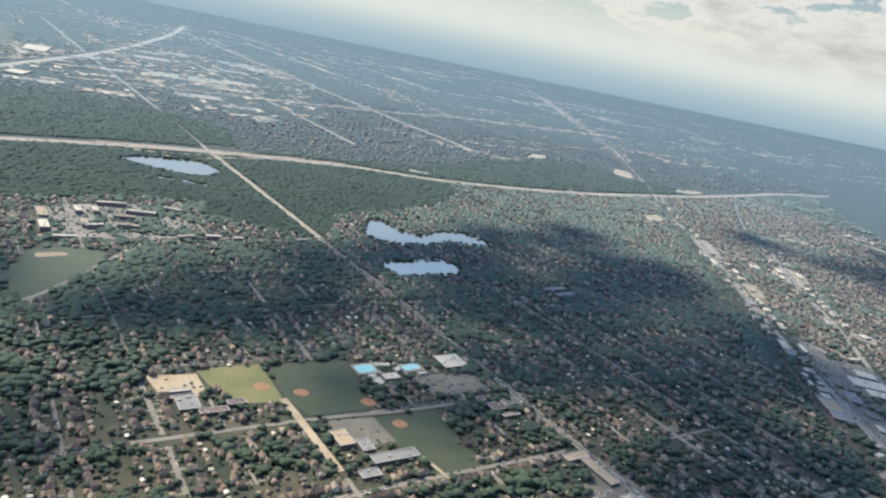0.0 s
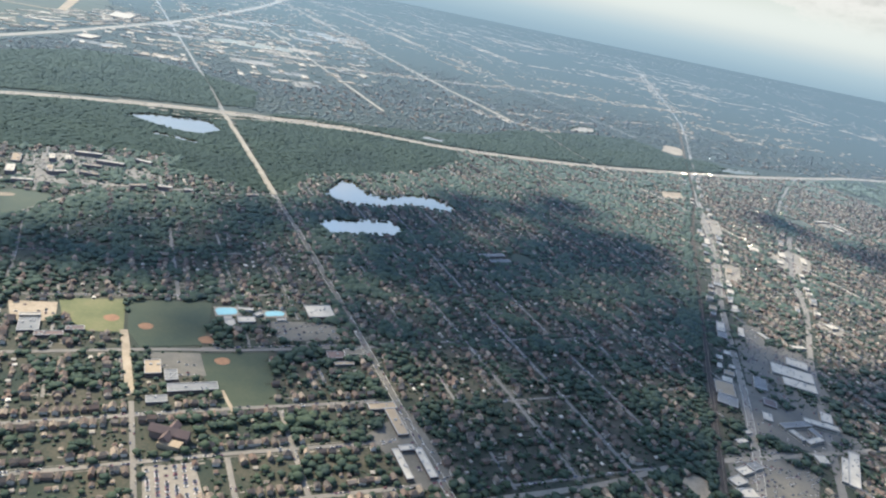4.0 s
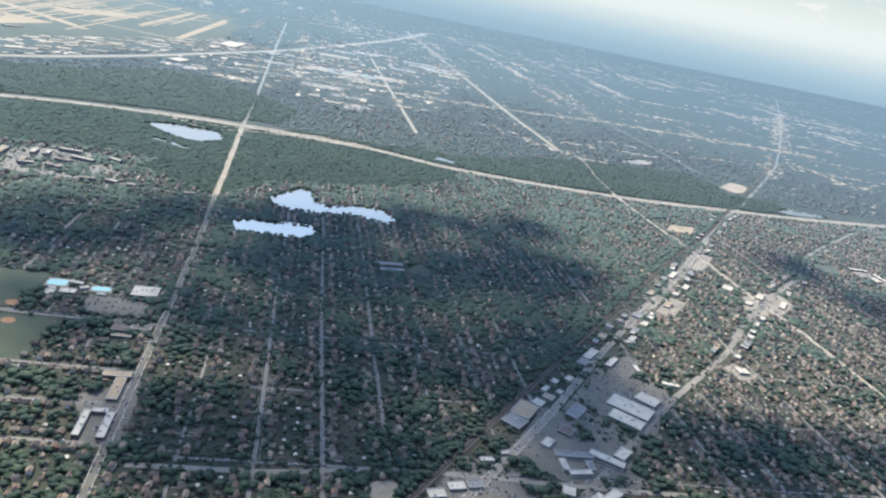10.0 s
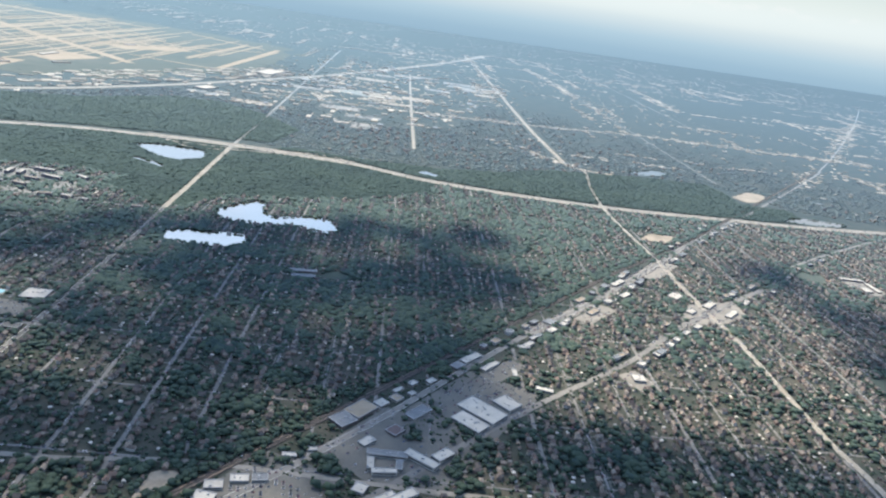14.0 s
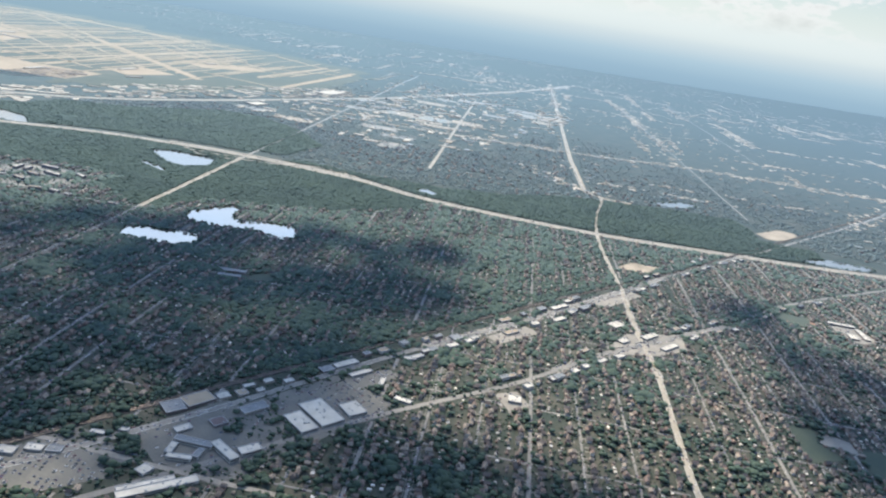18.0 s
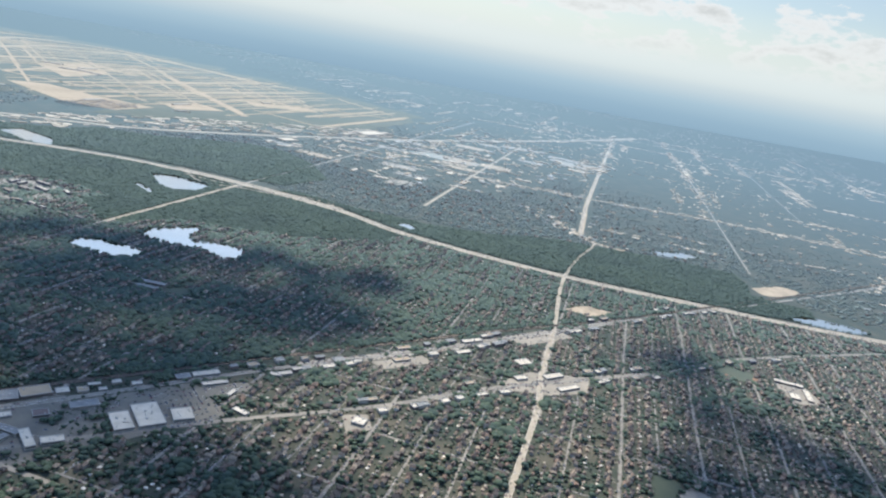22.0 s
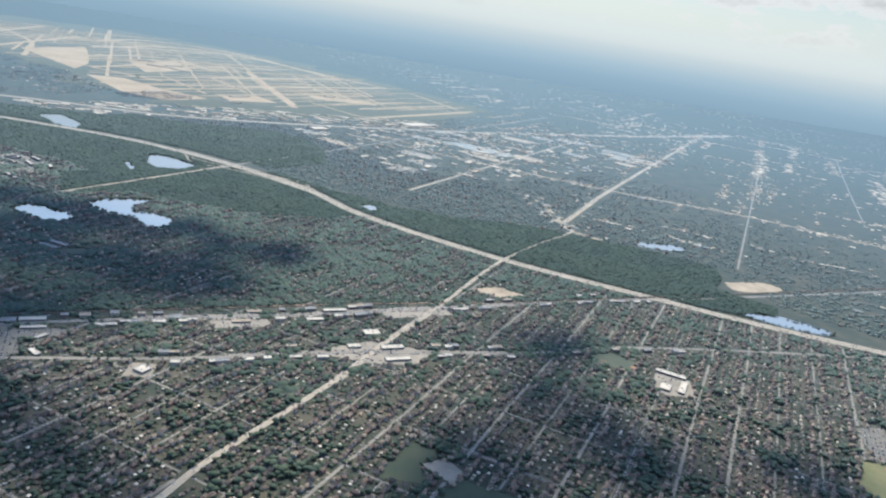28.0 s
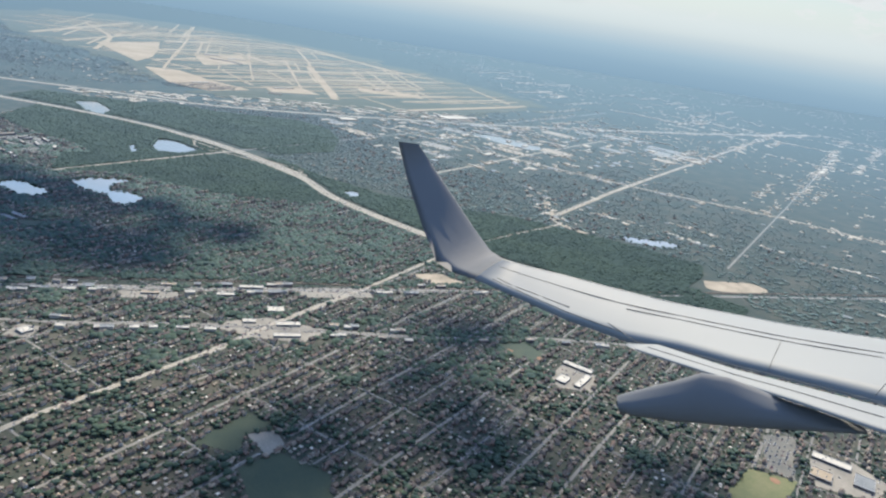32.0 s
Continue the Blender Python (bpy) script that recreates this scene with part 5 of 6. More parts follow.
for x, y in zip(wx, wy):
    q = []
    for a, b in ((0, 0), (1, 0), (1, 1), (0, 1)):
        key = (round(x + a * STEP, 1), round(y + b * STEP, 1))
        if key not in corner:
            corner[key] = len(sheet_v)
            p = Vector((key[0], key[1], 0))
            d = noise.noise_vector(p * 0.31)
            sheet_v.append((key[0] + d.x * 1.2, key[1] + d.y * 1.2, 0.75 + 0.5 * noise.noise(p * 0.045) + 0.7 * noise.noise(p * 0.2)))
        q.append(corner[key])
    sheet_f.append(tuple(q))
lo_, si_ = flat(sheet_f)
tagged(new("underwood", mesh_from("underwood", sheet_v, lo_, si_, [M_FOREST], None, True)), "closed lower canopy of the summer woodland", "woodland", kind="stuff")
shore = []
for ring_ in SHORES:
    line = smooth_line(list(ring_) + [ring_[0]], 3.0)
    mid = line.mean(0)
    for p in line:
        if rt.uniform() < 0.72:
            shore.append((*(p + (p - mid) / np.linalg.norm(p - mid) * rt.uniform(-1.2, 1.6)), rt.uniform(2.2, 4.6)))
shore = np.array(shore)
sk = rt.randint(0, len(SHAPES), len(shore))
tagged(new("shore_trees", joined("shore_trees", [spread(SHAPES[k], np.column_stack([m[:, :2], np.zeros(len(m))]), rt.uniform(0, 6.28, len(m)), np.column_stack([m[:, 2], m[:, 2], m[:, 2] * 0.62])) for k in range(len(SHAPES)) for m in [shore[sk == k]]], [M_LEAF, M_BARK], True)),
       "leafy trees overhanging the lake shores", "trees", kind="stuff")
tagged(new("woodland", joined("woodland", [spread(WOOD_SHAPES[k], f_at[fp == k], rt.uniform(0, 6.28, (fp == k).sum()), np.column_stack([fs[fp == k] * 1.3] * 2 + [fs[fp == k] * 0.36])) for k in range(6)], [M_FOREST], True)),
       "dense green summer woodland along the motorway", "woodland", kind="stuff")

# ---- beyond the motorway: far suburbs, sheds and the airfield ----
FAR = [(-700, 640), (-560, 800), (-330, 840), (-190, 830), (-60, 885), (83, 1010), (188, 1160), (318, 1255), (440, 1200), (620, 1270), (825, 1420), (1500, 1900), (2200, 3200), (1200, 5400), (-2600, 5200), (-3900, 3200), (-2700, 2050), (-1900, 2080), (-1040, 1960), (-640, 1250), (-640, 700)]
AIRFIELD = [(-1500, 560), (-1700, 430), (-2300, 330), (-3000, 600), (-2900, 1197), (-2400, 1640), (-1577, 1900), (-1054, 1900), (-713, 1340), (-725, 1115), (-770, 1000), (-775, 868), (-900, 760), (-1193, 720)]
WEST = [(-2300, 326), (-1700, 426), (-1500, 556), (-1193, 716), (-900, 756), (-780, 640), (-770, 420), (-900, 0), (-2000, -200)]
INDUS = [(-640, 1000), (-360, 1060), (-200, 1060), (-120, 1240), (-330, 1990), (-800, 2500), (-900, 2100), (-620, 1500)]
rf = np.random.RandomState(41)


def sprinkle(n, x0, x1, y0, y1, test):
    p = np.column_stack([rf.uniform(x0, x1, n), rf.uniform(y0, y1, n)])
    return p[test(p)]


def not_blocked(p):
    return ~get(taken, p[:, 0], p[:, 1]) & ~get(woods, p[:, 0], p[:, 1])


CUBE = (box(-0.5, -0.5, 0, 0.5, 0.5, 1), BOX_F, [0] * 6)
patchy = lambda p, s, o: np.array([noise.noise(Vector((x * s, y * s, o))) for x, y in p])
# far tree cover
ft = sprinkle(230000, -1100, 900, 640, 2500, lambda p: inside(FAR, p[:, 0], p[:, 1]) & not_blocked(p))
ft = ft[rf.uniform(0, 1, len(ft)) < np.clip(0.62 + 0.5 * patchy(ft, 0.006, 2.0) - 0.4 * inside(INDUS, ft[:, 0], ft[:, 1]), 0.05, 0.9) * np.clip((1700 - ft[:, 1]) / 700, 0.0, 1)]
fsz = rf.uniform(2.2, 5.2, len(ft))
wide = sprinkle(60000, -2600, 1700, 1900, 2900, lambda p: ~inside(AIRFIELD, p[:, 0], p[:, 1]) & (inside(FAR, p[:, 0], p[:, 1]) | (p[:, 0] < -1050)))
wide = wide[rf.uniform(0, 1, len(wide)) < np.clip(0.55 + 0.6 * patchy(wide, 0.003, 4.0), 0.05, 0.9) * np.clip((2900 - wide[:, 1]) / 700, 0, 1) * 0.03]
west = sprinkle(26000, -2400, -740, -200, 760, lambda p: inside(WEST, p[:, 0], p[:, 1]))
west = west[rf.uniform(0, 1, len(west)) < np.clip(0.5 + 0.7 * patchy(west, 0.006, 3.0), 0.05, 0.9)]
ft, fsz = np.vstack([ft, west, wide]), np.concatenate([fsz, rf.uniform(2.5, 5.2, len(west)), rf.uniform(5.3, 8, len(wide))])
flatten = np.where(fsz > 5.2, 0.10, 0.19)
FARTREE = [shape_join(lump(0, 60 + k, 0, 0, 0.5, 0.55, 0.5, 0.5)) for k in range(4)]
fpk = rf.randint(0, 4, len(ft))
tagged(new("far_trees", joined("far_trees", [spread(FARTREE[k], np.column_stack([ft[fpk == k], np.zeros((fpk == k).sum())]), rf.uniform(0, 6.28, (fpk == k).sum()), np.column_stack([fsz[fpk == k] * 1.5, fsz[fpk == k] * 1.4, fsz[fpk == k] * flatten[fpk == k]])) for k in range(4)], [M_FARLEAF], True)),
       "far suburban trees with blue haze put into their leaf colour", "trees", kind="stuff")
# far houses in rows
fh = sprinkle(34000, -1300, 1100, 700, 2300, lambda p: inside(FAR, p[:, 0], p[:, 1]) & not_blocked(p) & ~inside(INDUS, p[:, 0], p[:, 1]))
fa, fb = fh @ np.array([U.x, U.y]), fh @ np.array([V.x, V.y])
fa = np.round(fa / 14.6) * 14.6 + rf.normal(0, 2.2, len(fa))
fh = np.column_stack([fa * U.x + fb * V.x, fa * U.y + fb * V.y])
fh = fh[not_blocked(fh) & (rf.uniform(0, 1, len(fh)) < np.clip(0.18 + 0.6 * patchy(fh, 0.004, 6.0), 0.03, 0.7) * np.clip((1500 - fh[:, 1]) / 350, 0, 1))]
tagged(new("far_houses", joined("far_houses", [spread(GABLE, np.column_stack([fh, np.zeros(len(fh))]), GRID + rf.randint(0, 2, len(fh)) * math.pi / 2, np.column_stack([rf.uniform(2.4, 3.6, len(fh)), rf.uniform(3, 5, len(fh)), rf.uniform(1.8, 2.8, len(fh))]))], [M_WALL, M_ROOF])),
       "far rows of small houses under trees", "houses", kind="stuff")
# pale yards between the sheds
for i in range(26):
    q = (rf.uniform(-640, -170), rf.uniform(1040, 1900))
    if inside(INDUS, np.array([q[0]]), np.array([q[1]]))[0] and not_blocked(np.array([q]))[0]:
        tagged(new("yard", slab_poly("yard", rect(q[0], q[1], rf.uniform(40, 90), rf.uniform(24, 50), G_), 0.1 + 0.01 * (i % 5), (M_CONC, M_SAND, M_STREET)[i % 3], 0.3)), "pale concrete yard between industrial sheds", "yard", kind="structure")
        mark(taken, rect(q[0], q[1], 40, 24, G_))
# sheds
sp = sprinkle(900, -950, -100, 1000, 2500, lambda p: inside(INDUS, p[:, 0], p[:, 1]) & (p[:, 1] < 2000) & ~get(woods, p[:, 0], p[:, 1]))[:295]
shed_wall = boxes_mesh("wall", [(-0.5, -0.5, 0, 0.5, 0.5, 1)], M_PLASTER)
shed_roofs = [boxes_mesh("roof", [(-0.51, -0.51, 1, 0.51, 0.51, 1.12)], m) for m in (M_WHITE, M_TAN, M_GREY, M_WHITE)]
shed_light = boxes_mesh("skylight", [(-0.3, -0.06, 1.12, 0.3, 0.06, 1.2)], M_UNIT)
for i, (x, y) in enumerate(sp):
    s_ = new("shed")
    s_.matrix_basis = pose(x, y, 0, 0, 0, G_ + 90 * rf.randint(0, 2)) @ Matrix.Diagonal((rf.uniform(8, 26), rf.uniform(5, 11), rf.uniform(0.8, 1.5), 1))
    tagged(s_, ("low white-roofed industrial shed far off", "low tan-roofed industrial shed far off", "low grey-roofed industrial shed far off", "long white-roofed industrial shed far off")[i % 4], "shed", "industrial sheds")
    part("wall", shed_wall, s_), part("roof", shed_roofs[i % 4], s_), part("skylight", shed_light, s_)
# shops and blocks strung along the far avenues
fs_ = []
for line, n in ((lc, 380), (smooth_line([(-300, 1290), (-58, 1466), (116, 1633), (303, 1745), (560, 1900)], 6), 420), (smooth_line([(440, 1420), (484, 1918), (537, 3000)], 6), 260), (smooth_line([(-544, 2711), (116, 1630)], 6), 200), (smooth_line([(-653, 1689), (-790, 2450), (-953, 3127)], 8), 200), (smooth_line([(-60, 1240), (30, 1195), (130, 1160), (190, 1170)], 5), 40)):
    q = line[rf.randint(0, len(line), n)] + rf.normal(0, 11, (n, 2))
    fs_.append(q[(q[:, 1] > 1150) & not_blocked(q)])
# avenues on the square grid, lined with blocks
for k in range(150):
    a0, b0, ln_ = rf.uniform(-700, 2300), rf.uniform(1000, 3400), rf.uniform(100, 420)
    along = rf.uniform(0, ln_, 34)
    side = rf.normal(0, 7, 34)
    ga_, gb_ = (a0 + along, b0 + side) if k % 2 else (a0 + side, b0 + along)
    q = np.column_stack([ga_ * U.x + gb_ * V.x, ga_ * U.y + gb_ * V.y])
    fs_.append(q[inside(FAR, q[:, 0], q[:, 1]) & not_blocked(q) & ~inside(AIRFIELD, q[:, 0], q[:, 1]) & (q[:, 1] > 1180)])
fs_.append(sprinkle(420, -640, -60, 1000, 2300, lambda p: inside(INDUS, p[:, 0], p[:, 1]) & not_blocked(p)))
fs_.append(sprinkle(8000, -4200, 2200, 1300, 5000, lambda p: (inside(FAR, p[:, 0], p[:, 1]) | (p[:, 1] > 2100)) & ~inside(AIRFIELD, p[:, 0], p[:, 1]) & (patchy(p, 0.0022, 8.0) > -0.05)))
fs_.append(sprinkle(700, -2300, -770, -100, 740, lambda p: inside(WEST, p[:, 0], p[:, 1]) & (patchy(p, 0.004, 8.0) > 0.0)))
fs_ = np.vstack(fs_)
fs_size = np.column_stack([rf.uniform(3, 11, len(fs_)) * (1 + 0.7 * (fs_[:, 1] > 2200)), rf.uniform(3, 7, len(fs_)) * (1 + 0.7 * (fs_[:, 1] > 2200)), rf.uniform(0.4, 1.0, len(fs_)) * np.where(fs_[:, 1] > 2000, 0.6, 1.0)])
# the nearer ones, one by one
fs_order = np.argsort(np.hypot(fs_[:, 0] - 100, fs_[:, 1] - 1100))
block_wall = boxes_mesh("wall", [(-0.5, -0.5, 0, 0.5, 0.5, 0.92)], M_PLASTER)
block_roofs = [boxes_mesh("roof", [(-0.51, -0.51, 0.92, 0.51, 0.51, 1.0)], m) for m in (M_WHITE, M_TAN, M_WHITE, M_GREY)]
for i, k in enumerate(fs_order[:260]):
    b_ = new("shop_block")
    b_.matrix_basis = pose(fs_[k][0], fs_[k][1], 0, 0, 0, G_) @ Matrix.Diagonal((*fs_size[k], 1))
    tagged(b_, ("low white-roofed shop block along a far avenue", "low tan-roofed shop block along a far avenue", "long white-roofed shop block along a far avenue", "low grey-roofed shop block along a far avenue")[i % 4], "building", "shop blocks along far avenues")
    part("wall", block_wall, b_), part("roof", block_roofs[i % 4], b_)
fs_, fs_size = fs_[fs_order[260:]], fs_size[fs_order[260:]]
tagged(new("far_blocks", joined("far_blocks", [spread(CUBE, np.column_stack([fs_, np.zeros(len(fs_))]), GRID + rf.randint(0, 2, len(fs_)) * math.pi / 2 + rf.normal(0, 0.06, len(fs_)), fs_size)], [M_FARROOF])),
       "far pale commercial blocks along avenues", "buildings", kind="stuff")

# airfield
airfield = new("airfield", slab_poly("airfield", AIRFIELD, 0.12, M_INFIELD, 0.4, 42.0, 45.0))
tagged(airfield, "broad dry grass airfield with pale concrete taxiways", "airfield", kind="structure")
for k in range(46):
    p = np.array(AIRFIELD, float)
    i = rf.randint(len(p))
    q = p[i] + (p[(i + 1) % len(p)] - p[i]) * rf.uniform(0, 1) + rf.normal(0, 30, 2)
    if not get(woods, q[:1], q[1:])[0]:
        tagged(new("clearing", slab_poly("clearing", rect(q[0], q[1], rf.uniform(40, 170), rf.uniform(25, 70), 115 + rf.uniform(-12, 12)), 0.14 + 0.002 * k, M_INFIELD, 0.3, 9.0, 14.0, k)), "uneven dry ground at the airfield's edge", "clearing", kind="structure")
RUNWAYS = [[(-1600, 1309), (-839, 1160)],
        [(-1047, 863), (-1477, 1752)],
        [(-1183, 844), (-1624, 1649)],
        [(-998, 901), (-1255, 1297)],
        [(-754, 1316), (-1047, 1860)],
        [(-1391, 1840), (-1054, 1806)],
        [(-1164, 1328), (-1004, 1740)],
        [(-1320, 784), (-1136, 921)],
        [(-1259, 954), (-967, 982)],
        [(-1332, 1102), (-1055, 1112)],
        [(-2143, 1555), (-1500, 1793)],
        [(-1926, 879), (-2322, 1284), (-2143, 1555)]]
RUNWAYS += [[(-2206, 941), (-2499, 1178), (-2453, 1450), (-2212, 1559), (-1681, 1682)],
        [(-1526, 1443), (-1147, 1397)],
        [(-1614, 809), (-1804, 1078), (-1506, 1180)],
        [(-1320, 784), (-1507, 978), (-1589, 1292)],
        [(-960, 1253), (-733, 1311)],
        [(-922, 956), (-989, 1098)],
        [(-1600, 560), (-2300, 900)],
        [(-1760, 470), (-2650, 820)],
        [(-2100, 420), (-2000, 900)],
        [(-2500, 480), (-2300, 960)],
        [(-1450, 640), (-1900, 700), (-2350, 640)]]
for k, pts in enumerate(RUNWAYS):
    road("runway", "long pale concrete runway across dry grass", pts if len(pts) > 2 else [pts[0], ((pts[0][0] + pts[1][0]) / 2, (pts[0][1] + pts[1][1]) / 2), pts[1]], (30, 30, 26, 18, 26, 20, 18, 20, 14, 14, 30, 40, 44, 16, 36, 30, 14, 16, 30, 36, 24, 26, 24)[k] * 0.6, M_APRON, 0.3 + 0.02 * (k % 5))
af_rng = np.random.RandomState(77)
for k in range(430):
    d_ = Vector((-0.98, 0.19)) if k % 7 == 0 else Vector((-0.46, 0.89))
    x, y = af_rng.uniform(-2700, -820), af_rng.uniform(480, 1780)
    ln_ = af_rng.uniform(220, 900)
    ends = [(x - d_.x * ln_ / 2, y - d_.y * ln_ / 2), (x, y), (x + d_.x * ln_ / 2, y + d_.y * ln_ / 2)]
    if all(inside(AIRFIELD, np.array([q[0]]), np.array([q[1]]))[0] for q in ends):
        road("taxiway", "pale concrete taxiway across dry grass", ends, af_rng.uniform(3.5, 9), M_APRON, 0.2 + 0.0006 * k)
for pts in ([(-810, 850), (-900, 775), (-1150, 745), (-1140, 830), (-1000, 880), (-880, 960)], [(-1315, 919), (-1595, 930), (-1719, 1107), (-1475, 1095)], [(-1250, 735), (-1650, 650), (-1900, 860), (-1640, 830), (-1400, 790)], [(-880, 1010), (-960, 1010), (-1000, 1120), (-900, 1140)], [(-1040, 1300), (-1130, 1320), (-1080, 1500), (-1000, 1480)]):
    tagged(new("apron", slab_poly("apron", pts, 0.24, M_APRON, 0.4)), "pale concrete airfield apron", "apron", kind="structure")
for i, (cx, cy, w, l, deg) in enumerate(((-697, 1425, 90, 40, 110), (-1110, 1380, 30, 16, 100), (-960, 1060, 60, 10, 115), (-870, 900, 40, 10, 60), (-930, 850, 50, 10, 120), (-1500, 1000, 70, 14, 60), (-1560, 1060, 60, 14, 110), (-1450, 1040, 50, 12, 20), (-1620, 990, 50, 12, 80), (-850, 1010, 34, 10, 80), (-560, 1095, 40, 26, 100))):
    building("hangar", "far pale-roofed airfield hall", cx, cy, w, l, deg, 1.6, M_WHITE if i % 2 == 0 else M_TAN, M_PLASTER, 0, 200 + i, False)
# sheds and parked cars between motorway and airfield
sh = sprinkle(620, -760, -540, 560, 1500, lambda p: not_blocked(p) & (np.abs(p[:, 0] + 665 - 40 * np.sin(p[:, 1] * 0.004)) < 70))
tagged(new("airport_sheds", joined("airport_sheds", [spread(CUBE, np.column_stack([sh, np.zeros(len(sh))]), np.full(len(sh), GRID + 0.6), np.column_stack([rf.uniform(4, 26, len(sh)), rf.uniform(3, 10, len(sh)), rf.uniform(0.6, 1.4, len(sh))]))], [M_FARROOF])),
       "pale sheds and hotels along the airport motorway", "sheds", kind="stuff")

# ---- cars ----
car_body = shape_join((box(-0.72, -0.29, 0.0, 0.72, 0.29, 0.34), BOX_F, 0), ([(-0.5, -0.27, 0.34), (0.34, -0.27, 0.34), (0.34, 0.27, 0.34), (-0.5, 0.27, 0.34), (-0.34, -0.23, 0.52), (0.14, -0.23, 0.52), (0.14, 0.23, 0.52), (-0.34, 0.23, 0.52)], BOX_F, 1))
bl, bs = flat(BOX_F)
cb = mesh_from("body", box(-0.72, -0.29, 0.0, 0.72, 0.29, 0.34), bl, bs, [M_CAR])
cg = mesh_from("cabin", car_body[0][8:], bl, bs, [M_GLASS])
rc = np.random.RandomState(51)
spots = []
for (pts, mat, lab), ang_, per in zip(LOTS, [G_, G_, G_, D_, D_ - 40, D_, G_, D_, G_, G_, G_, G_, D_, D_, G_, D_], [8, 40, 8, 110, 110, 30, 90, 50, 14, 8, 14, 12, 24, 20, 80, 26]):
    p = np.array(pts)
    got = 0
    for _ in range(per * 8):
        a = radians(ang_)
        u = rc.uniform(p.min(0), p.max(0))
        gx, gy = u @ (math.cos(a), math.sin(a)), u @ (-math.sin(a), math.cos(a))
        gx, gy = round(gx / 3.2) * 3.2, round(gy / 0.85) * 0.85
        x, y = gx * math.cos(a) - gy * math.sin(a), gx * math.sin(a) + gy * math.cos(a)
        solid = any(inside(rect(b[2], b[3], b[4], b[5], b[6], 0.9), np.array([x]), np.array([y]))[0] for b in PLAN)
        if inside([tuple(q) for q in pts], np.array([x]), np.array([y]))[0] and not solid and all((x - s[0]) ** 2 + (y - s[1]) ** 2 > 0.5 for s in spots):
            spots.append((x, y, ang_ + rc.choice([0, 180])))
            got += 1
        if got >= per:
            break
for x, y, d in spots[:300]:
    c = new("car")
    c.matrix_basis = pose(x, y, 0.13, 0, 0, d)
    tagged(c, "small parked car with dark glazing in a car park", "car", "parked cars")
    part("body", cb, c), part("cabin", cg, c)
# traffic and kerbside cars, too many to count
tr = []
for line, w, n in ((hwy, 8, 420), (la, 2.6, 170), (ln, 2.6, 170), (lc, 2.6, 330), (ld, 2.2, 40)):
    k = rc.randint(1, len(line) - 2, n)
    d = line[k + 1] - line[k]
    L = np.linalg.norm(d, axis=1)[:, None]
    d = d / L
    pos = line[k] + d * L * rc.uniform(0, 1, (n, 1)) + np.stack([-d[:, 1], d[:, 0]], 1) * (rc.uniform(0.25, 0.5, (n, 1)) * w * rc.choice([-1, 1], (n, 1)))
    tr.append(np.column_stack([pos, np.full(n, 0.2), np.arctan2(d[:, 1], d[:, 0])]))
for line, a_, b_, w, n in ((ln, 545, 880, 10, 320), (ld, 590, 830, 7, 160), (lc, 640, 800, 8, 90)):
    k = rc.choice([i for i in range(1, len(line) - 2) if a_ < line[i][1] < b_], n)
    d = line[k + 1] - line[k]
    d = d / np.linalg.norm(d, axis=1)[:, None]
    pos = line[k] + d * rc.uniform(0, 6, (n, 1)) + np.stack([-d[:, 1], d[:, 0]], 1) * (rc.uniform(0.3, 0.5, (n, 1)) * w * rc.choice([-1, 1], (n, 1)))
    tr.append(np.column_stack([pos, np.full(n, 0.12), np.arctan2(d[:, 1], d[:, 0]) + rc.choice([0, math.pi / 2], n)]))
more = spots[300:]
tr.append(np.array([(x, y, 0.13, radians(d)) for x, y, d in more]))
pk = np.column_stack([rc.uniform(-960, -810, 2600), rc.uniform(750, 940, 2600)])
pk = pk[inside([(-873, 754), (-954, 872), (-904, 935), (-817, 869), (-823, 762)], pk[:, 0], pk[:, 1])]
tr.append(np.column_stack([pk, np.full(len(pk), 0.3), np.full(len(pk), 1.0)]))
for line, w in street_lines:
    n = int(len(line) * 0.9)
    k = rc.randint(0, len(line) - 1, n)
    d = line[k + 1] - line[k]
    d = d / np.linalg.norm(d, axis=1)[:, None]
    pos = line[k] + np.stack([-d[:, 1], d[:, 0]], 1) * (w * 0.36) * rc.choice([-1, 1], (n, 1)) + d * rc.uniform(0, 4, (n, 1))
    tr.append(np.column_stack([pos, np.full(n, 0.16), np.arctan2(d[:, 1], d[:, 0])]))
tr = np.vstack(tr)
tagged(new("traffic", joined("traffic", [spread(car_body, tr[:, :3], tr[:, 3], np.ones((len(tr), 3)))], [M_CARS, M_GLASS])), "small cars on roads and along kerbs", "cars", kind="stuff")

# ---- the airliner's wing, hanging in the air beside the end of the flight ----
M_SKIN = principled("pale_grey_wing_paint", (0.25, 0.285, 0.315), 0.6, colour2=(0.215, 0.245, 0.275), scale=1.6, gloss=0.2)
# wing paint darkened to carry the shade on winglet and fairing
M_SKIN_SHADED = principled("shaded_wing_paint", (0.155, 0.175, 0.205), 0.7, colour2=(0.135, 0.152, 0.18), scale=2.0, gloss=0.2)
M_SEAM = principled("dark_panel_seam", (0.12, 0.135, 0.15), 0.7, gloss=0.2)
M_BARE = principled("bare_metal_leading_edge", (0.30, 0.33, 0.36), 0.6, 0.2)
wing_at = look((908.98, 560.24, 246.1), (825.76, 606.33, 215.27), 8.81)
wing = new("aircraft_wing")
wing.matrix_basis = wing_at
tagged(wing, "pale grey airliner wing with an upswept winglet in flight", "aircraft wing")
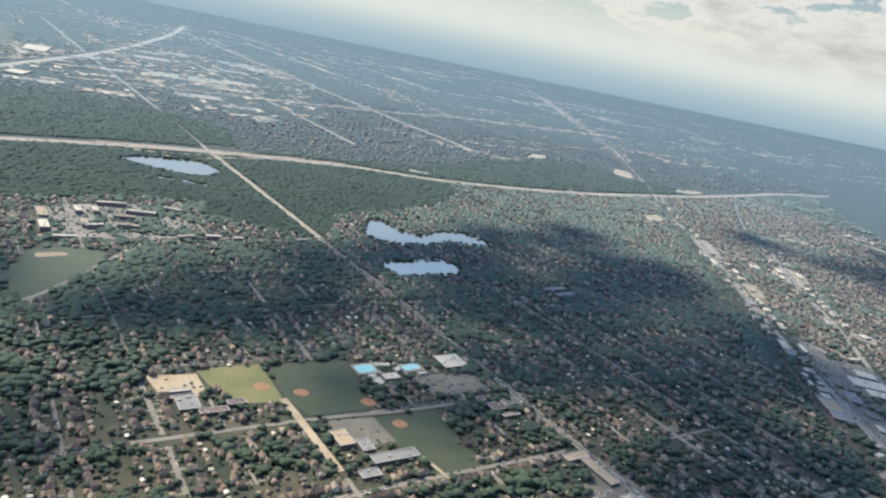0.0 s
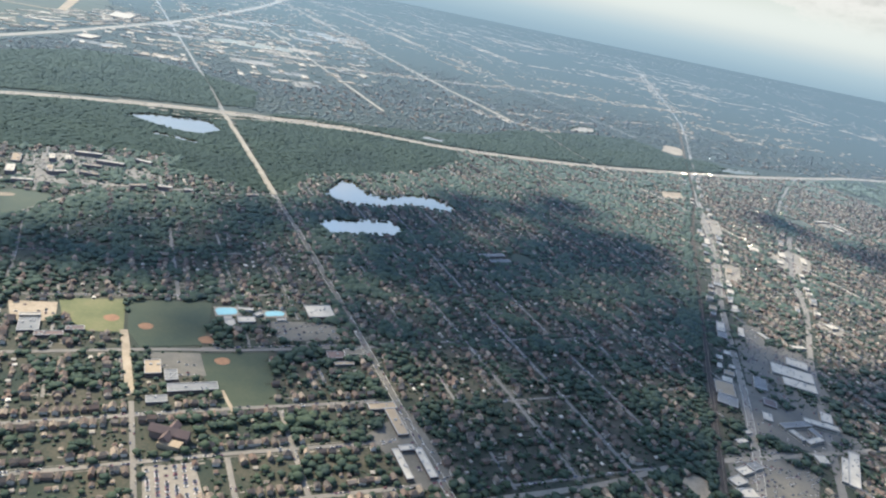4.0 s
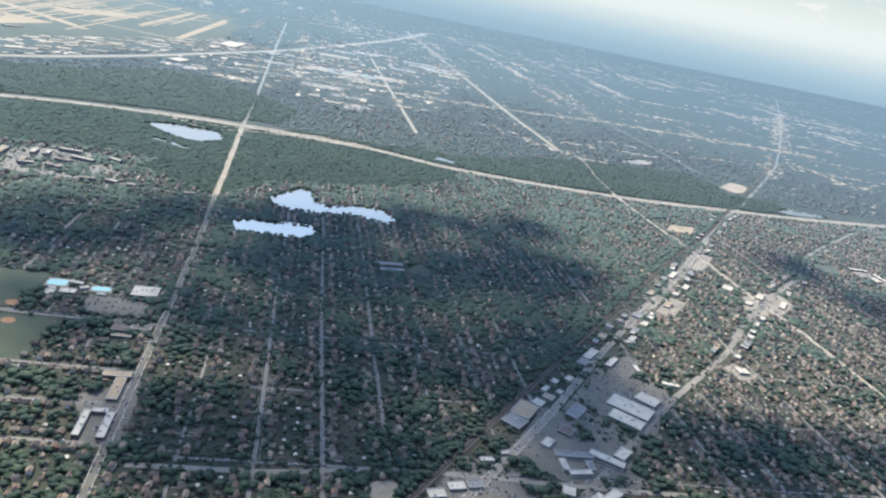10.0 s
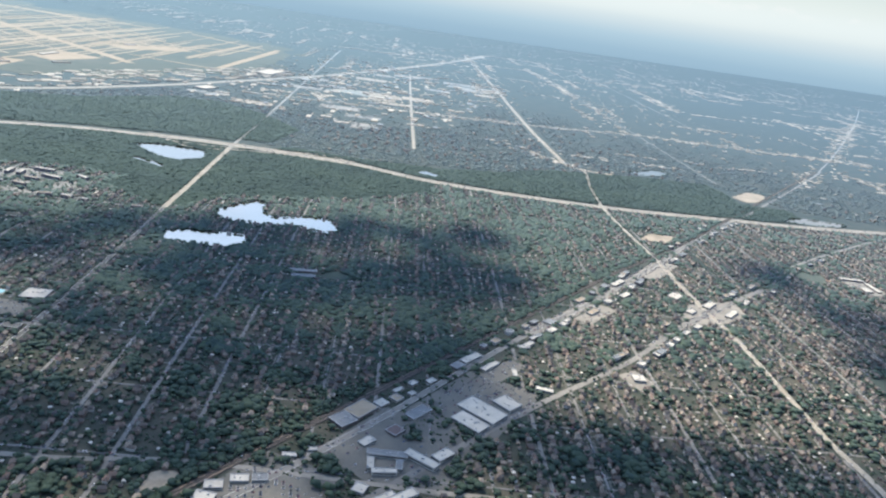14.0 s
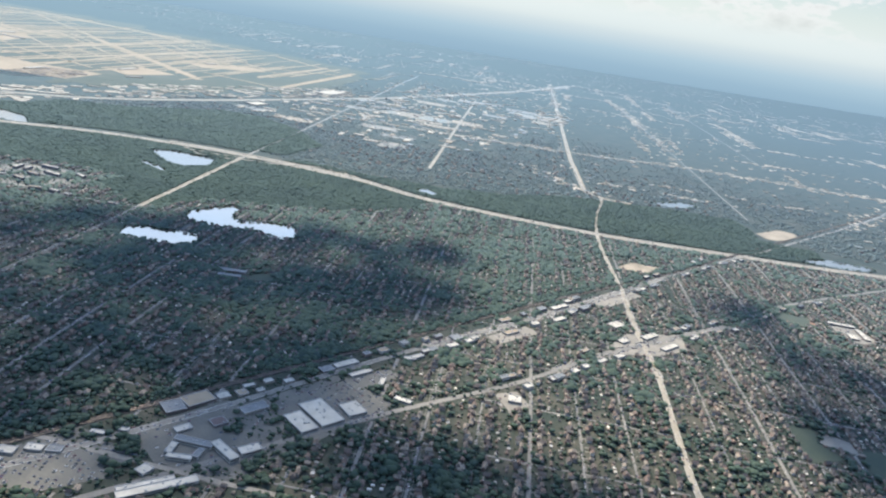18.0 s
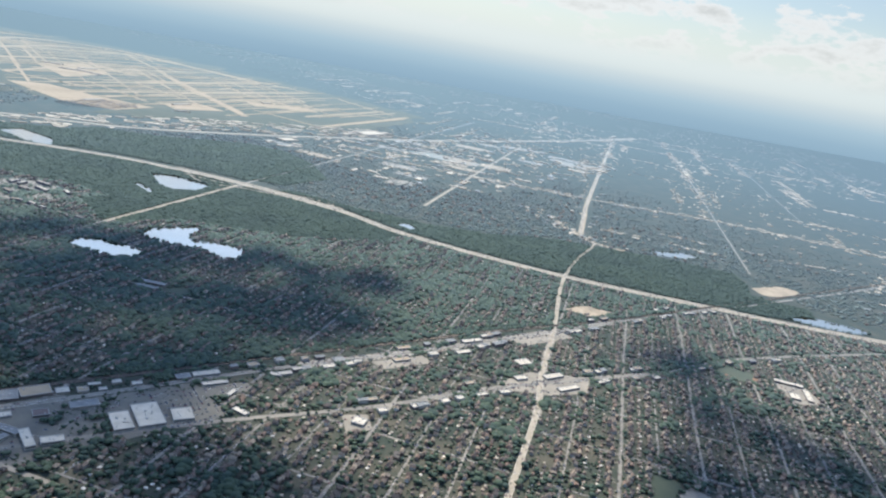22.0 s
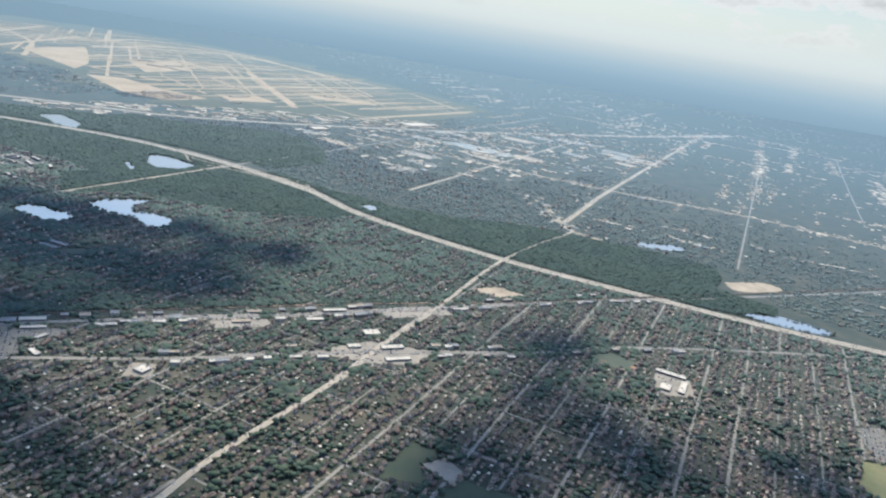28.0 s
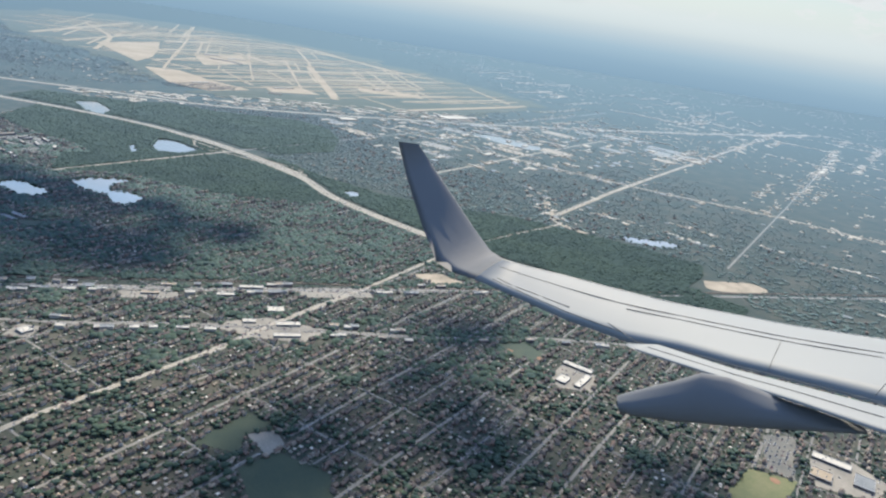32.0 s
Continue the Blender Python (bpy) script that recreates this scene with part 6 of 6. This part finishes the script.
# each section: leading edge and trailing edge, metres from the wing's own origin
SPAN = [((2.246, -0.431, -2.58), (1.567, -0.574, -1.80)), ((1.761, -0.364, -2.88), (1.284, -0.454, -2.10)), ((1.47, -0.325, -3.06), (1.139, -0.433, -2.37)), ((1.28, -0.288, -3.18), (1.026, -0.416, -2.55)),
        ((1.071, -0.25, -3.30), (0.886, -0.385, -2.73)), ((0.85, -0.194, -3.45), (0.748, -0.378, -2.94)), ((0.607, -0.129, -3.60), (0.541, -0.313, -3.21)), ((0.427, -0.085, -3.75), (0.315, -0.217, -3.48)), ((0.329, -0.057, -3.87), (0.154, -0.151, -3.66))]
TIP = [((0.329, -0.057, -3.87), (0.154, -0.151, -3.66)), ((0.258, -0.009, -3.93), (0.047, -0.12, -3.75)), ((0.174, 0.112, -3.99), (-0.036, -0.069, -3.84)), ((0.051, 0.303, -4.05), (-0.114, 0.127, -3.96)), ((-0.061, 0.478, -4.11), (-0.204, 0.401, -4.08)), ((-0.14, 0.602, -4.17), (-0.257, 0.618, -4.17))]
FLAP = [((0.74, -0.380, -2.91), (0.716, -0.378, -2.85)), ((0.829, -0.368, -2.79), (0.741, -0.390, -2.76)), ((1.02, -0.420, -2.535), (0.966, -0.444, -2.40)), ((1.132, -0.437, -2.355), (1.052, -0.460, -2.19)), ((1.275, -0.457, -2.085), (1.174, -0.490, -1.92)), ((1.541, -0.570, -1.77), (1.41, -0.580, -1.62))]
FOIL = ((0.0, 0.0), (0.03, 0.022), (0.12, 0.045), (0.3, 0.058), (0.55, 0.048), (0.8, 0.024), (1.0, 0.003))


def up_of(sections, i):
    (le, te), (l0, t0), (l1, t1) = sections[i], sections[max(i - 1, 0)], sections[min(i + 1, len(sections) - 1)]
    along = (Vector(l1) + Vector(t1)) - (Vector(l0) + Vector(t0))
    n = along.cross(Vector(te) - Vector(le)).normalized()
    return n if n.dot(Vector((0.5, 1, 0.4))) > 0 else -n


def loft(name, sections, mat, thick=0.6):
    v, f = [], []
    m = 2 * len(FOIL) - 2
    for i, (le, te) in enumerate(sections):
        le, c, n = Vector(le), Vector(te) - Vector(le), up_of(sections, i)
        k = c.length * thick
        for x, h in FOIL:
            v.append(tuple(le + c * x + n * (h - 0.003) * k))
        for x, h in FOIL[-2:0:-1]:
            v.append(tuple(le + c * x - n * (h * 1.1 + 0.003) * k))
        if i:
            a, b = m * (i - 1), m * i
            f += [(a + j, a + (j + 1) % m, b + (j + 1) % m, b + j) for j in range(m)]
    f += [tuple(range(m)), tuple(range(len(v) - 1, len(v) - m - 1, -1))]
    lo, si = flat(f)
    return mesh_from(name, v, lo, si, [mat], None, True)


def seam(name, sections, s0, s1, x0, x1, width, mat, n=24, thick=0.6):
    """A narrow strip laid on the upper skin, from span s0 to s1 and chord x0 to x1."""
    v, f = [], []
    for q in range(n):
        t = q / (n - 1)
        s = (s0 + (s1 - s0) * t) * (len(sections) - 1)
        i = min(int(s), len(sections) - 2)
        w = s - i
        le = Vector(sections[i][0]).lerp(Vector(sections[i + 1][0]), w)
        te = Vector(sections[i][1]).lerp(Vector(sections[i + 1][1]), w)
        up = up_of(sections, i).lerp(up_of(sections, i + 1), w).normalized()
        x = x0 + (x1 - x0) * t
        h = float(np.interp(x, [p[0] for p in FOIL], [p[1] for p in FOIL]))
        c = te - le
        p = le + c * x + up * ((h - 0.003) * c.length * thick + 0.0022)
        e = c.normalized() * width / 2
        v += [tuple(p - e), tuple(p + e), tuple(p + e - up * 0.004), tuple(p - e - up * 0.004)]
        if q:
            a, b = 4 * (q - 1), 4 * q
            f += [(a, a + 1, b + 1, b), (a + 1, a + 2, b + 2, b + 1), (a + 3, a, b, b + 3)]
    lo, si = flat(f)
    return mesh_from(name, v, lo, si, [mat])


skin = part("wing_panel", loft("wing_panel", SPAN, M_SKIN), wing)
part("winglet", loft("winglet", TIP, M_SKIN_SHADED, 0.6), wing, "upswept winglet with shade put into its grey")
flap_ = part("flap", loft("flap", FLAP, M_SKIN, 0.6), wing)
part("leading_edge_slat", seam("leading_edge_slat", SPAN, 0.0, 1.0, 0.05, 0.05, 0.004, M_BARE), skin, "bright metal leading edge")
for nm, s0, s1, x0, x1, w in (("spar_seam", 0.0, 0.97, 0.40, 0.36, 0.002), ("spoiler_seam", 0.0, 0.62, 0.47, 0.46, 0.0014), ("vent_slot", 0.74, 0.80, 0.74, 0.74, 0.0035), ("vent_slot", 0.81, 0.87, 0.74, 0.75, 0.0035), ("vent_slot", 0.88, 0.94, 0.75, 0.72, 0.0035), ("aileron_seam", 0.63, 0.95, 0.88, 0.80, 0.002), ("aileron_seam", 0.60, 0.66, 0.98, 0.80, 0.004), ("flap_seam", 0.02, 0.60, 0.985, 0.985, 0.003), ("panel_seam", 0.10, 0.14, 0.46, 0.96, 0.0018), ("panel_seam", 0.27, 0.30, 0.46, 0.96, 0.0012)):
    part(nm, seam(nm, SPAN, s0, s1, x0, x1, w, M_SEAM), skin)
part("flap_seam", seam("flap_seam", FLAP, 0.2, 1.0, 0.5, 0.5, 0.0016, M_SEAM), flap_)
# blunt-tailed canoe fairing under the flap: station, ridge, keel and depth along the wing's own axes
CANOE = ((0.601, -0.508, -0.528, -2.50), (0.608, -0.502, -0.556, -2.49), (0.648, -0.484, -0.567, -2.47), (0.780, -0.433, -0.571, -2.40), (0.842, -0.402, -0.566, -2.36), (0.915, -0.410, -0.566, -2.32), (1.075, -0.474, -0.557, -2.24), (1.250, -0.530, -0.543, -2.15))
v, f = [], []
for i, (x, top, low, z) in enumerate(CANOE):
    half_w = 0.018 if i == 0 else 0.045
    for j in range(14):
        a = j * math.tau / 14
        side, rise = math.cos(a), math.sin(a)
        side = math.copysign(abs(side) ** 0.6, side) * (0.35 + 0.65 * min(1.0, 1.0 - rise) if rise > 0 else 1.0)
        v.append((x - 0.35 * half_w * side, (top + low) / 2 + (top - low) / 2 * rise, z + half_w * side))
    if i:
        p, q = 14 * (i - 1), 14 * i
        f += [(p + j, p + (j + 1) % 14, q + (j + 1) % 14, q + j) for j in range(14)]
f += [tuple(range(14)), tuple(range(len(v) - 1, len(v) - 15, -1))]
lo_, si_ = flat(f)
part("flap_track_fairing", mesh_from("flap_track_fairing", v, lo_, si_, [M_SKIN_SHADED], None, True), wing, "canoe-shaped flap fairing with shade put into its grey")
for k in range(3):
    c = Vector((-0.02 + 0.05 * k, -0.115 - 0.02 * k, -3.80 + 0.06 * k))
    part("static_wick", boxes_mesh("static_wick", [(c.x - 0.022, c.y - 0.002, c.z - 0.002, c.x + 0.01, c.y + 0.002, c.z + 0.002)], M_SEAM), wing)

# ---- fair-weather clouds between the sun and the plain ----
M_CLOUD = bpy.data.materials.new("white_cloud")
M_CLOUD.use_nodes = True
ct = M_CLOUD.node_tree
ct.nodes.clear()
c_out, c_dif, c_tra, c_mix = (ct.nodes.new("ShaderNode" + k) for k in ("OutputMaterial", "BsdfDiffuse", "BsdfTransparent", "MixShader"))
c_pos = ct.nodes.new("ShaderNodeTexCoord").outputs["Object"]
link(ct, ramp(ct, [(0.3, (0.72, 0.73, 0.75)), (0.7, (0.86, 0.86, 0.86))], noise_fac(ct, c_pos, 0.02, 6.0)), c_dif.inputs[0])
c_mix.inputs[0].default_value = 0.885  # thin vapour
link(ct, c_dif.outputs[0], c_mix.inputs[1]), link(ct, c_tra.outputs[0], c_mix.inputs[2]), link(ct, c_mix.outputs[0], c_out.inputs[0])
CLOUD_Z = 1100.0
drift = sun_way * (CLOUD_Z / sun_way.z)


def cloud(x, y, rx, ry, deg, seed):
    """A cumulus whose shadow falls on (x, y): billows over a flattened base, thinning out towards a ragged rim."""
    r = random.Random(seed)
    v, f = [], []
    n = 16 + int(rx * ry / 200)
    for k in range(n):
        a, e = r.uniform(0, math.tau), math.sqrt(r.uniform(0, 1))
        size = (0.42 - 0.24 * e) * min(rx, ry) * r.uniform(0.8, 1.25) + 6
        bv, bf, _ = lump(2, seed * 31 + k, e * rx * math.cos(a), e * ry * math.sin(a), size * 0.35, size, size * 0.7, 0.5)
        f += [tuple(i + len(v) for i in q) for q in bf]
        v += [(p[0], p[1], max(p[2], -size * 0.12)) for p in bv]
    lo, si = flat(f)
    ob = new("cloud", mesh_from("cloud", v, lo, si, [M_CLOUD], None, True))
    ob.matrix_basis = pose(x + drift.x, y + drift.y, CLOUD_Z, 0, 0, deg)
    tagged(ob, "white fair-weather cumulus cloud shading the suburbs", "cloud", kind="structure")


CLOUDS_TOWN = ((-95, 400, 70, 48, 40), (10, 445, 75, 55, 30), (110, 500, 90, 70, 40), (60, 360, 60, 45, 30), (160, 385, 80, 70, 30), (155, 280, 65, 50, 30), (250, 450, 65, 75, 0), (215, 590, 85, 75, 50), (225, 310, 55, 45, 30), (30, 560, 60, 48, 20), (95, 620, 70, 50, 40), (-35, 505, 50, 40, 20), (405, 400, 60, 40, 40), (285, 500, 30, 60, -10), (400, 445, 34, 30, 0), (345, 425, 40, 42, 0), (312, 345, 45, 38, 60))
CLOUDS_LAKE = ((300, 400, 30, 40, 0), (482, 478, 45, 22, 10), (170, 690, 60, 45, 50), (-8, 316, 26, 20, 30), (40, 300, 22, 20, 30), (440, 845, 40, 50, -20), (560, 700, 48, 55, 30), (600, 790, 55, 50, 20), (655, 890, 40, 48, 0), (590, 625, 42, 38, 0), (552, 655, 34, 26, 40), (600, 668, 34, 26, 0), (515, 790, 45, 40, 30), (-240, 380, 60, 50, 0), (-62, 372, 48, 32, 30), (-128, 366, 42, 32, 30), (-122, 245, 30, 26, 20), (455, 470, 45, 30, 0), (520, 500, 35, 25, 0))
for i, (x, y, rx, ry, deg) in enumerate(CLOUDS_TOWN + CLOUDS_LAKE):
    cloud(x, y, rx, ry, deg, i + 1)
